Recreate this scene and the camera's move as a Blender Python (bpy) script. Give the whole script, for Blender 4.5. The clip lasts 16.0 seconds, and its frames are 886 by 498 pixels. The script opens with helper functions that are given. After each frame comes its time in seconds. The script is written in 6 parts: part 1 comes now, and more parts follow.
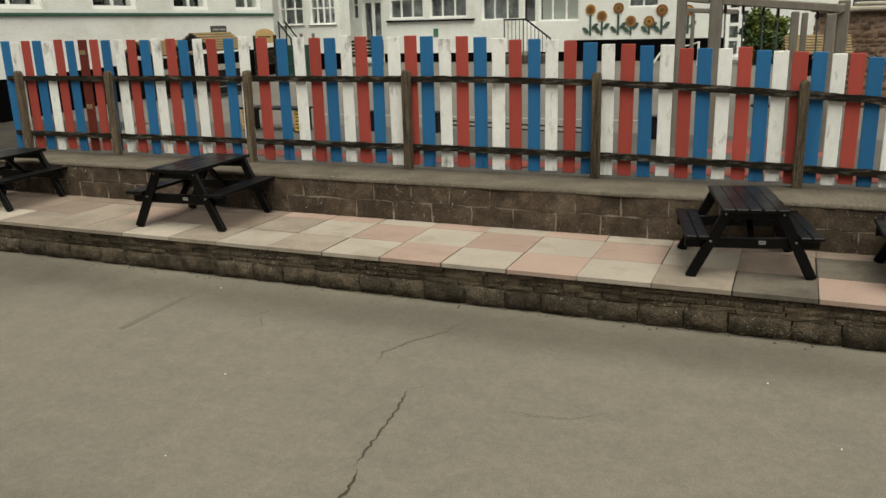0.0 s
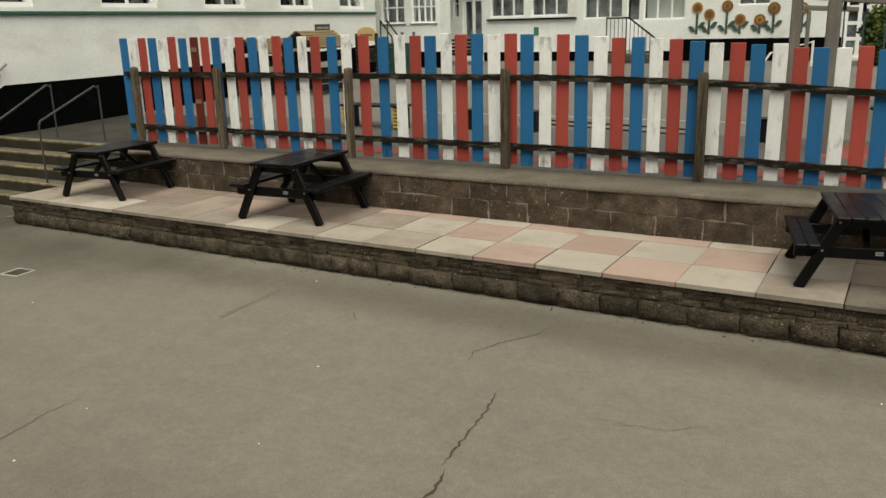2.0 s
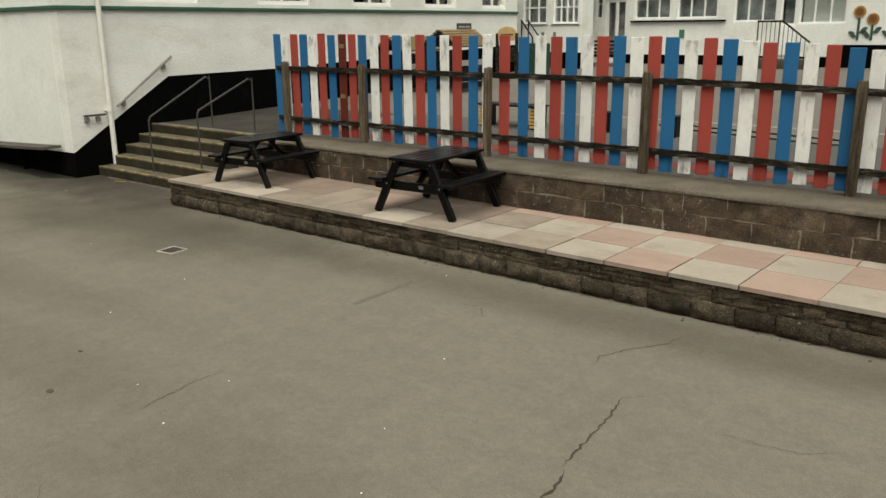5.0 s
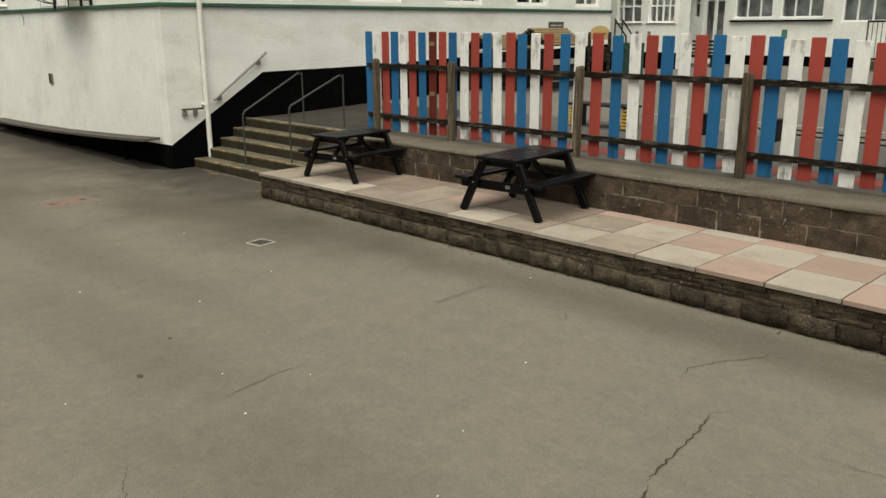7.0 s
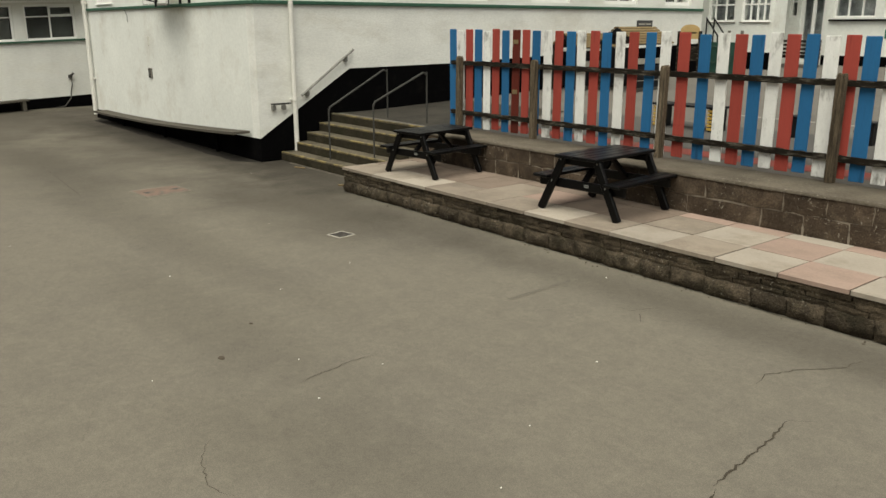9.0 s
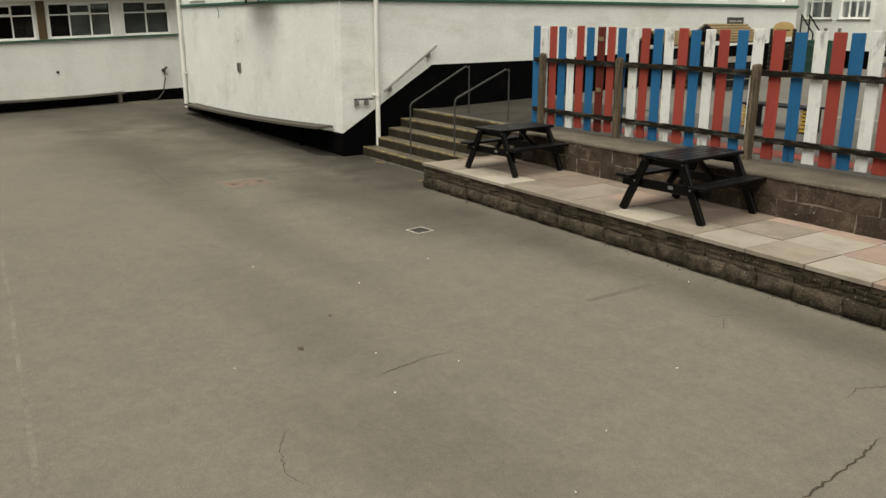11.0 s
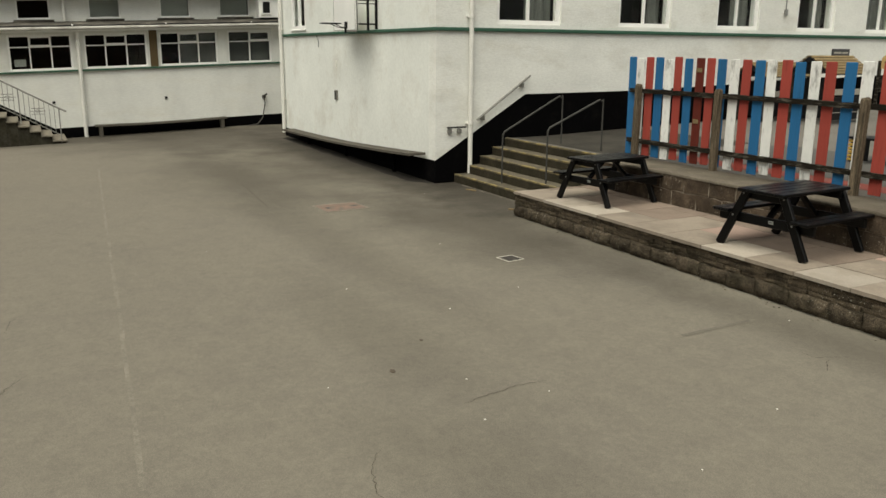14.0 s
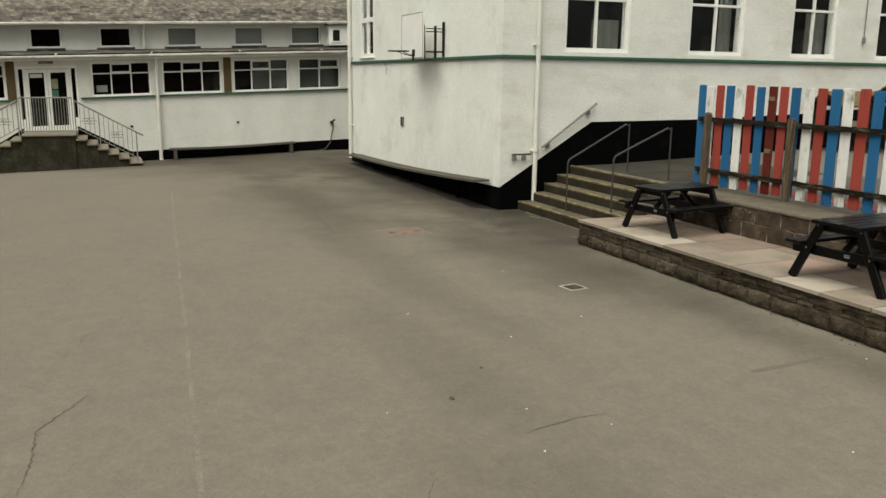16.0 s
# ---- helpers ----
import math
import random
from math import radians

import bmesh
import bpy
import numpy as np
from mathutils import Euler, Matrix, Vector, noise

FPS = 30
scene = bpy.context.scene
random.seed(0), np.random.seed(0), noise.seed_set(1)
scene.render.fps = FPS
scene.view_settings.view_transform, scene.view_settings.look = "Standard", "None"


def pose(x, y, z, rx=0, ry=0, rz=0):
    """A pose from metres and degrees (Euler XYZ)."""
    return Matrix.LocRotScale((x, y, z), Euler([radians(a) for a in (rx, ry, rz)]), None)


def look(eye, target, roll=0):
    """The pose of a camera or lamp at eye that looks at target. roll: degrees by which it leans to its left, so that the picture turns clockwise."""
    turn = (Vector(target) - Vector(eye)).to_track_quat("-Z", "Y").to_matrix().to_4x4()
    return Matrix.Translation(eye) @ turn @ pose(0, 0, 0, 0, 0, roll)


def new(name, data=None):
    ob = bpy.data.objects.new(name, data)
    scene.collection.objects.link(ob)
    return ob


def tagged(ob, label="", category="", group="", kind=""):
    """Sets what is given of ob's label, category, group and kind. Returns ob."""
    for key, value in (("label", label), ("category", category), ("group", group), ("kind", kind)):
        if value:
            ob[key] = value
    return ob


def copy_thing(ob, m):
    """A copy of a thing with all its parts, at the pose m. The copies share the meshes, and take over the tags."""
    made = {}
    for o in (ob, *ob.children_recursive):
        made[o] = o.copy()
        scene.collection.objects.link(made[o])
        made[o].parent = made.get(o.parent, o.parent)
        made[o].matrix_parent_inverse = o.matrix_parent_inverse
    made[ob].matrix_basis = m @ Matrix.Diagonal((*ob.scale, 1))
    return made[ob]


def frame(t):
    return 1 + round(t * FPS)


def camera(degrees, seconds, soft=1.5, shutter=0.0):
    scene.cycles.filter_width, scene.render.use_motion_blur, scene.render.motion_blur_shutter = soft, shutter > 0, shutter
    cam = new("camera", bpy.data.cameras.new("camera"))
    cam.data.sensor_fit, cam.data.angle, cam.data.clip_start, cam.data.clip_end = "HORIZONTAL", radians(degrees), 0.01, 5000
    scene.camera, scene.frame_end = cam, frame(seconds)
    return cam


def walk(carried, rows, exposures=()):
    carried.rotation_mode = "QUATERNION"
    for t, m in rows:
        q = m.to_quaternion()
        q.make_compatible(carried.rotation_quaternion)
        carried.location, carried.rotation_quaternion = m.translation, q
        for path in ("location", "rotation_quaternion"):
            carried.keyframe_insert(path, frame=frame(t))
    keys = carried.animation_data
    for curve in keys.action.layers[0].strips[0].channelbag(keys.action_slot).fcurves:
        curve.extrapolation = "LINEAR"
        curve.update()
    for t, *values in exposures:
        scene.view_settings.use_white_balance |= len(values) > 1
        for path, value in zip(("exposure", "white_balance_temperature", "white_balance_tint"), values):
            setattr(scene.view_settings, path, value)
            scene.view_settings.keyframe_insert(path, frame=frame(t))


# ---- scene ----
# camera: seconds, eye, heading to the left of +y, pitch, lean
cam = camera(57.0, 16.0)
ROWS = [
    (0, 0.026, -0.001, 2.398, 23.28, -15.43, -1.50),
    (0.5, 0.008, 0.021, 2.389, 25.01, -15.46, -1.71),
    (1, -0.009, 0.035, 2.387, 26.67, -15.42, -1.61),
    (1.5, -0.018, 0.043, 2.389, 28.33, -15.38, -1.51),
    (2, -0.008, 0.044, 2.387, 30.03, -15.33, -1.47),
    (2.5, -0.001, 0.048, 2.384, 31.59, -15.31, -1.31),
    (3, 0.019, 0.046, 2.389, 33.22, -15.26, -1.18),
    (3.5, 0.019, 0.034, 2.391, 34.73, -15.23, -1.05),
    (4, 0.032, -0.007, 2.395, 36.26, -15.25, -0.93),
    (4.5, 0.021, -0.032, 2.397, 37.75, -15.23, -0.74),
    (7, -0.069, 0.037, 2.379, 45.31, -15.23, -0.27),
    (7.5, -0.022, 0.020, 2.371, 46.79, -15.24, -0.22),
    (8, 0.015, 0.022, 2.371, 48.35, -15.26, -0.24),
    (8.5, 0.041, 0.023, 2.371, 49.87, -15.33, -0.17),
    (9, 0.017, 0.028, 2.374, 51.20, -15.33, -0.04),
    (9.5, 0.029, 0.050, 2.381, 52.86, -15.37, -0.01),
    (10, -0.001, 0.042, 2.379, 54.34, -15.41, 0.06),
    (10.2, -0.001, 0.042, 2.379, 54.93, -15.41, 0.06),
    (12.3, -0.025, -0.028, 2.384, 59.12, -15.33, 0.21),
    (12.5, -0.025, -0.028, 2.384, 59.60, -15.11, 0.21),
    (13, -0.005, -0.050, 2.389, 60.86, -14.62, 0.26),
    (13.5, -0.004, -0.055, 2.390, 62.01, -14.12, 0.25),
    (14, -0.012, -0.066, 2.388, 62.83, -13.67, 0.41),
    (14.5, -0.024, -0.059, 2.392, 63.61, -13.21, 0.47),
    (15, -0.030, -0.034, 2.387, 64.71, -12.78, 0.54),
    (15.5, -0.024, -0.040, 2.386, 65.93, -12.35, 0.58),
    (16, -0.036, -0.055, 2.385, 67.33, -11.87, 0.62),
]


def aimed(x, y, z, heading, pitch, lean):
    a, b = radians(heading), radians(pitch)
    to = Vector((-math.sin(a) * math.cos(b), math.cos(a) * math.cos(b), math.sin(b)))
    return look((x, y, z), Vector((x, y, z)) + to, lean)


walk(cam, [(t, aimed(*row)) for t, *row in ROWS], [(0.0, 0.77, 7020, 4), (16.0, 0.77, 7020, 4)])

# world, sun and sky
SUN_ELEVATION, SUN_TURN = 65.0, 142.0
world = bpy.data.worlds.new("sky")
scene.world = world
world.use_nodes = True
wn, wl = world.node_tree.nodes, world.node_tree.links
sky = wn.new("ShaderNodeTexSky")
sky.sky_type, sky.sun_disc = "NISHITA", False
sky.sun_elevation, sky.sun_rotation = radians(SUN_ELEVATION), radians(SUN_TURN)
sky.air_density, sky.dust_density, sky.ozone_density = 1.0, 4.0, 1.0
grey = wn.new("ShaderNodeHueSaturation")
grey.inputs["Saturation"].default_value = 0.25
wl.new(sky.outputs["Color"], grey.inputs["Color"])
wl.new(grey.outputs["Color"], wn["Background"].inputs["Color"])
wn["Background"].inputs["Strength"].default_value = 0.06
lamp = bpy.data.lights.new("sun", "SUN")
lamp.energy, lamp.angle, lamp.color = 2.0, radians(65), (1.0, 0.97, 0.92)
sun = new("sun", lamp)
sun.matrix_world = look((0, 0, 0), (-math.sin(radians(SUN_TURN)) * math.cos(radians(SUN_ELEVATION)),
                                    -math.cos(radians(SUN_TURN)) * math.cos(radians(SUN_ELEVATION)), -math.sin(radians(SUN_ELEVATION))))


# materials
def material(name, colour, rough=0.8, vary=0.25, grain=30.0, big=1.5, bump=0.3, step=0.004, metal=0.0, tint=None, tint_at=0.6,
             tint_scale=2.0, pieces=0.0, stretch=(1, 1, 1), streak=0.0, fleck=0.0, gloss=0.35, worn=None, specks=0.0):
    """A surface with a base colour, two scales of variation, stains of a second colour and fine relief, in metres.
    worn: two heights beyond which the stains of weathered board ends gather; specks: how dense pale lime specks lie."""
    m = bpy.data.materials.new(name)
    m.use_nodes = True
    n, l = m.node_tree.nodes, m.node_tree.links
    b = n["Principled BSDF"]
    b.inputs["Roughness"].default_value, b.inputs["Metallic"].default_value = rough, metal
    b.inputs["Specular IOR Level"].default_value = gloss
    geo = n.new("ShaderNodeNewGeometry")
    mapping = n.new("ShaderNodeMapping")
    mapping.inputs["Scale"].default_value = stretch
    l.new(geo.outputs["Position"], mapping.inputs["Vector"])

    def noisy(scale, detail=4.0, rough_=0.6):
        t = n.new("ShaderNodeTexNoise")
        t.inputs["Scale"].default_value, t.inputs["Detail"].default_value, t.inputs["Roughness"].default_value = scale, detail, rough_
        l.new(mapping.outputs["Vector"], t.inputs["Vector"])
        return t.outputs["Fac"]

    def spread(fac, lo, hi, a, z):
        r = n.new("ShaderNodeMapRange")
        r.inputs["From Min"].default_value, r.inputs["From Max"].default_value = lo, hi
        r.inputs["To Min"].default_value, r.inputs["To Max"].default_value = a, z
        l.new(fac, r.inputs["Value"])
        return r.outputs["Result"]

    def times(a, c):
        t = n.new("ShaderNodeMath")
        t.operation = "MULTIPLY"
        l.new(a, t.inputs[0])
        l.new(c, t.inputs[1])
        return t.outputs[0]

    fine, wide = noisy(grain), noisy(big, 5.0)
    value = times(spread(fine, 0.3, 0.7, 1 - vary * 0.6, 1 + vary * 0.6), spread(wide, 0.3, 0.7, 1 - vary * 0.7, 1 + vary * 0.7))
    if pieces:
        info = n.new("ShaderNodeObjectInfo")
        value = times(value, spread(info.outputs["Random"], 0.0, 1.0, 1 - pieces, 1 + pieces))
    if streak:
        s = n.new("ShaderNodeTexNoise")
        sm = n.new("ShaderNodeMapping")
        sm.inputs["Scale"].default_value = (0.8, 0.8, 0.3)
        l.new(geo.outputs["Position"], sm.inputs["Vector"])
        l.new(sm.outputs["Vector"], s.inputs["Vector"])
        s.inputs["Scale"].default_value, s.inputs["Detail"].default_value = 1.6, 6.0
        value = times(value, spread(s.outputs["Fac"], 0.42, 0.75, 1.0, 1 - streak))
    if fleck:
        v = n.new("ShaderNodeTexVoronoi")
        v.inputs["Scale"].default_value = 140.0
        l.new(geo.outputs["Position"], v.inputs["Vector"])
        value = times(value, spread(v.outputs["Distance"], 0.0, 0.7, 1 + fleck, 1 - fleck))
    base = n.new("ShaderNodeMix")
    base.data_type, base.blend_type = "RGBA", "MULTIPLY"
    base.inputs["Factor"].default_value = 1.0
    l.new(value, base.inputs["B"])
    if tint:
        mix = n.new("ShaderNodeMix")
        mix.data_type = "RGBA"
        mix.inputs["A"].default_value, mix.inputs["B"].default_value = (*colour, 1), (*tint, 1)
        spots = noisy(tint_scale, 6.0, 0.65)
        if worn:
            split = n.new("ShaderNodeSeparateXYZ")
            l.new(geo.outputs["Position"], split.inputs["Vector"])
            for z, reach in ((worn[0], -0.18), (worn[1], 0.3)):
                more = n.new("ShaderNodeMath")
                more.operation = "ADD"
                l.new(spots, more.inputs[0])
                l.new(spread(split.outputs["Z"], z, z + reach, 0.0, 0.09), more.inputs[1])
                spots = more.outputs[0]
        l.new(spread(spots, tint_at - 0.08, tint_at + 0.12, 0.0, 1.0), mix.inputs["Factor"])
        l.new(mix.outputs["Result"], base.inputs["A"])
    else:
        base.inputs["A"].default_value = (*colour, 1)
    l.new(base.outputs["Result"], b.inputs["Base Color"])
    if specks:
        lime = n.new("ShaderNodeMix")
        lime.data_type = "RGBA"
        lime.inputs["B"].default_value = (0.42, 0.39, 0.33, 1)
        l.new(times(spread(noisy(38.0, 3.0, 0.6), 0.64 - 0.02 * specks, 0.70, 0.0, 0.8), spread(noisy(1.7, 3.0), 0.45, 0.62, 0.0, 1.0)), lime.inputs["Factor"])
        l.new(base.outputs["Result"], lime.inputs["A"])
        l.new(lime.outputs["Result"], b.inputs["Base Color"])
    l.new(spread(wide, 0.3, 0.7, max(0.02, rough - 0.08), min(1, rough + 0.08)), b.inputs["Roughness"])
    if bump:
        h = n.new("ShaderNodeBump")
        h.inputs["Strength"].default_value, h.inputs["Distance"].default_value = bump, step
        l.new(fine, h.inputs["Height"])
        l.new(h.outputs["Normal"], b.inputs["Normal"])
    return m


def darkened(m, patches, colour):
    """Darker areas with soft broken edges, shade by the walls and trodden bands put into the colour: centre x, y and
    reach x, y in metres, and how strong.
    """
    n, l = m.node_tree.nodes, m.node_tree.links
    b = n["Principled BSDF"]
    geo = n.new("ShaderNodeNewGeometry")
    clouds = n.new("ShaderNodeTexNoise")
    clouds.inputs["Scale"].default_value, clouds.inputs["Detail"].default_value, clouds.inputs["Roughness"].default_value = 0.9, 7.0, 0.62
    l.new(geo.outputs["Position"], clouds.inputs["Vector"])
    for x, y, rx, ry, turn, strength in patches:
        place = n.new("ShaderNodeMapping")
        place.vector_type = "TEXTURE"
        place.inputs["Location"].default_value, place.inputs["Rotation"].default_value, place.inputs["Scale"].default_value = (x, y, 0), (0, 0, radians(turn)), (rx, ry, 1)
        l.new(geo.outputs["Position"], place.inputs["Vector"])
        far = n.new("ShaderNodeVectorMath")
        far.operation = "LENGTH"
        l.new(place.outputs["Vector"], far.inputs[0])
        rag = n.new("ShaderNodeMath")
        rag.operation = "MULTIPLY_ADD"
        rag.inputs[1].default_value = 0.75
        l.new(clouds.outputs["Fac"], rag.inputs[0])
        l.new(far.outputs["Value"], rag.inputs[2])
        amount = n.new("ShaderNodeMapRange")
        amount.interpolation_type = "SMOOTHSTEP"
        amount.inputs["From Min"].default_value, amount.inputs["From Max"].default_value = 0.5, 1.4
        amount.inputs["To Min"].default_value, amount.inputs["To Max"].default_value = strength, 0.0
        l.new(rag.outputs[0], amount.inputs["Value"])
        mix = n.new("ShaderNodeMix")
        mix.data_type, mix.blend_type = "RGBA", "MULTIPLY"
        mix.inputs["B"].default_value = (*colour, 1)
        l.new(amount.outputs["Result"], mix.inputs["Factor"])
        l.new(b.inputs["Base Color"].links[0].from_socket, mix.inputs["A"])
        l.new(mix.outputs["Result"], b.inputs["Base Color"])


def glass_material():
    m = bpy.data.materials.new("window_glass")
    m.use_nodes = True
    b = m.node_tree.nodes["Principled BSDF"]
    b.inputs["Base Color"].default_value = (0.9, 0.93, 0.92, 1)
    b.inputs["Roughness"].default_value, b.inputs["Transmission Weight"].default_value, b.inputs["IOR"].default_value = 0.02, 1.0, 1.3
    return m


ASPHALT = material("asphalt", (0.1799, 0.1627, 0.131), 0.95, 0.13, 18, 5.0, 0.7, 0.008, tint=(0.1684, 0.1522, 0.1244), tint_at=0.53, tint_scale=0.6, fleck=0.17, gloss=0.2)
# by walls, bench and steps: shade painted into the tarmac; narrow patches: worn bands
darkened(ASPHALT, ((-9.6, 5.5, 4.4, 1.7, 4, 0.85), (-11.8, 6.7, 3.6, 1.4, 0, 1.0), (-18.0, 6.7, 9.5, 3.3, 0, 1.0), (-17.0, 6.6, 7.0, 1.8, 0, 1.0), (-24.0, 4.5, 6.5, 6.0, 0, 0.9), (-25.6, 1.0, 2.6, 8.0, 0, 0.9), (-9.5, 3.25, 5.5, 0.6, 3, 0.32),
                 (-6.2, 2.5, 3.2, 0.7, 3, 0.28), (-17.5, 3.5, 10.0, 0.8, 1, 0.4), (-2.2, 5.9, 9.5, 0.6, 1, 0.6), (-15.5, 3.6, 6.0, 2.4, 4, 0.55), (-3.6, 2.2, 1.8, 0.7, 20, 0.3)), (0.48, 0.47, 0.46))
YARD = material("yard_concrete", (0.1426, 0.1316, 0.115), 0.9, 0.15, 40, 0.6, 0.4, 0.003, tint=(0.1196, 0.1104, 0.09568), tint_at=0.55, tint_scale=0.8, fleck=0.12)
YARD_DARK = material("yard_tarmac", (0.085, 0.081, 0.075), 0.9, 0.15, 50, 0.8, 0.4, 0.003, fleck=0.15)
RED_PAINT = material("red_ground_paint", (0.216, 0.054, 0.042), 0.85, 0.2, 40, 1.2, 0.3, tint=(0.150, 0.096, 0.078), tint_at=0.6, tint_scale=3)
LINE_WHITE = material("worn_line_paint", (0.28, 0.265, 0.235), 0.85, 0.2, 40, 2)
CRACK = material("crack_shadow", (0.048, 0.040, 0.027), 1.0, 0.3, 60, 4)
SEAM = material("tarmac_seam", (0.1472, 0.1334, 0.1076), 0.95, 0.25, 22, 3, 0.5, fleck=0.2, gloss=0.2)
SEAM_PALE = material("pale_tarmac_seam", (0.196, 0.178, 0.145), 0.95, 0.25, 22, 3, 0.5, fleck=0.2, gloss=0.2)
LANDING = material("dark_landing_concrete", (0.0495, 0.045, 0.0378), 0.95, 0.3, 30, 2, 0.5, 0.004, tint=(0.0324, 0.0306, 0.0261), tint_at=0.54, tint_scale=1.5, gloss=0.12)
DIRT_THIN = material("thin_ground_dirt", (0.105, 0.095, 0.076), 0.95, 0.5, 12, 3, 0.5, fleck=0.2, gloss=0.12)
BENCH_SHADE = material("painted_bench_shade", (0.022, 0.020, 0.017), 0.95, 0.4, 18, 3, 0.5, tint=(0.05, 0.046, 0.038), tint_at=0.62, tint_scale=2, gloss=0.1)
RENDER = material("white_render", (0.82, 0.825, 0.78), 0.9, 0.09, 21, 1.2, 0.5, 0.018, tint=(0.70, 0.69, 0.625), tint_at=0.60, tint_scale=1.1, stretch=(1, 0.7, 1.7), streak=0.06, gloss=0.2)
SMOOTH = material("smooth_white_wall", (0.795, 0.812, 0.768), 0.88, 0.08, 14, 0.8, 0.4, 0.012, tint=(0.66, 0.645, 0.585), tint_at=0.60, tint_scale=0.9, streak=0.045, gloss=0.2)
WING_WHITE = material("old_white_wall_paint", (0.7872, 0.792, 0.7488), 0.9, 0.08, 16, 0.8, 0.4, 0.012, tint=(0.7104, 0.7008, 0.6384), stretch=(1, 0.5, 2.2), tint_at=0.58, tint_scale=0.8, streak=0.12, gloss=0.2)
PLINTH = material("black_plinth_paint", (0.0025, 0.0025, 0.0027), 0.88, 0.35, 18, 1.2, 0.6, 0.012, tint=(0.0065, 0.006, 0.0055), tint_at=0.62, tint_scale=3, gloss=0.03)
MOSSY = material("mossy_dark_concrete", (0.035, 0.032, 0.022), 0.95, 0.4, 14, 2, 0.5, 0.008, tint=(0.062, 0.058, 0.045), tint_at=0.56, tint_scale=2.5, gloss=0.1)
LEAD = material("dark_felt_roof", (0.07, 0.065, 0.055), 0.9, 0.4, 20, 2, 0.4, tint=(0.13, 0.12, 0.10), tint_at=0.55, tint_scale=2, gloss=0.15)
NOTICE = material("pale_green_notice", (0.25, 0.27, 0.15), 0.6, 0.3, 18, 9, 0.0)
GREEN = material("dark_green_paint", (0.035, 0.10, 0.065), 0.6, 0.25, 40, 3, 0.2)
PVC = material("white_window_frame", (0.88, 0.88, 0.85), 0.4, 0.05, 50, 2, 0.05)
PIPE = material("white_painted_pipe", (0.76, 0.75, 0.7), 0.55, 0.1, 40, 2, 0.15, streak=0.1)
GLASS = glass_material()
# near-black walls put the dimness of the unlit rooms into the colour
ROOM = material("painted_dark_room", (0.006, 0.006, 0.0058), 0.9, 0.3, 6, 1.0, 0.0)
# pale room walls stand in for the sky reflected in rear and bay panes
ROOM_REFLECTION = material("painted_sky_reflection", (0.50, 0.52, 0.53), 0.9, 0.6, 2.5, 1.2, 0.0, tint=(0.20, 0.21, 0.21), tint_at=0.52, tint_scale=1.6)
CURTAIN = material("grey_curtain", (0.12, 0.125, 0.115), 0.9, 0.15, 40, 5, 0.3, 0.01, stretch=(4, 4, 0.3))
# flat mottled grey for the sheets that fill some panes
GREY_SHEET = material("grey_pane_sheet", (0.085, 0.09, 0.085), 0.9, 0.35, 9, 1.3, 0.2, 0.01, tint=(0.03, 0.031, 0.029), tint_at=0.56, tint_scale=1.4)
BLIND_REFLECTION = material("pale_blind_and_reflection", (0.5, 0.52, 0.48), 0.8, 0.05, 40, 2, 0.1)
STONE = material("walling_stone", (0.090, 0.072, 0.051), 0.95, 0.6, 60, 9, 1.0, 0.026, tint=(0.049, 0.041, 0.027), tint_at=0.53, tint_scale=5, pieces=0.34, gloss=0.12, fleck=0.35, specks=1.6)
BRICK = material("thin_walling_course", (0.094, 0.074, 0.051), 0.95, 0.55, 60, 9, 1.0, 0.018, tint=(0.049, 0.041, 0.027), tint_at=0.53, tint_scale=4, pieces=0.36, gloss=0.12, fleck=0.35, specks=1.6)
MORTAR = material("dark_mortar", (0.030, 0.026, 0.019), 0.95, 0.3, 40, 6, 0.6, 0.006, gloss=0.12)
BLOCK = material("brown_concrete_block", (0.0644, 0.04784, 0.03404), 0.95, 0.55, 50, 6, 0.8, 0.008, tint=(0.115, 0.09016, 0.06624), tint_at=0.58, tint_scale=4, pieces=0.16, gloss=0.12, specks=0.8)
BLOCK_JOINT = material("pale_block_joint", (0.24, 0.208, 0.166), 0.95, 0.3, 30, 4, 0.4, gloss=0.12, tint=(0.085, 0.069, 0.052), tint_at=0.56, tint_scale=1.4)
CAP = material("cement_capping", (0.127, 0.1095, 0.08464), 0.95, 0.3, 30, 6, 0.9, 0.014, tint=(0.08096, 0.069, 0.05244), tint_at=0.54, tint_scale=3, gloss=0.15, specks=0.8)
SLAB_CREAM = material("cream_paving_slab", (0.340, 0.300, 0.250), 0.9, 0.12, 45, 2.2, 0.25, 0.003, tint=(0.235, 0.198, 0.155), tint_at=0.60, tint_scale=1.3, pieces=0.10, gloss=0.2)
SLAB_PINK = material("pink_paving_slab", (0.318, 0.232, 0.190), 0.9, 0.12, 45, 2.2, 0.25, 0.003, tint=(0.245, 0.185, 0.150), tint_at=0.60, tint_scale=1.3, pieces=0.10, gloss=0.2)
SLAB_BROWN = material("dirty_shaded_slab", (0.215, 0.168, 0.134), 0.88, 0.14, 45, 2.5, 0.3, 0.003, tint=(0.165, 0.128, 0.102), tint_at=0.54, tint_scale=1.6, pieces=0.1, gloss=0.2)
SLAB_DARK = material("damp_dark_slab", (0.128, 0.1104, 0.088), 0.8, 0.2, 40, 3, 0.3, 0.003, tint=(0.068, 0.0592, 0.048), tint_at=0.50, tint_scale=2.2, pieces=0.1, gloss=0.25)
SLAB_GREY = material("weathered_grey_slab", (0.262, 0.220, 0.175), 0.87, 0.15, 45, 3, 0.3, 0.003, tint=(0.20, 0.166, 0.131), tint_at=0.54, tint_scale=2, pieces=0.1)
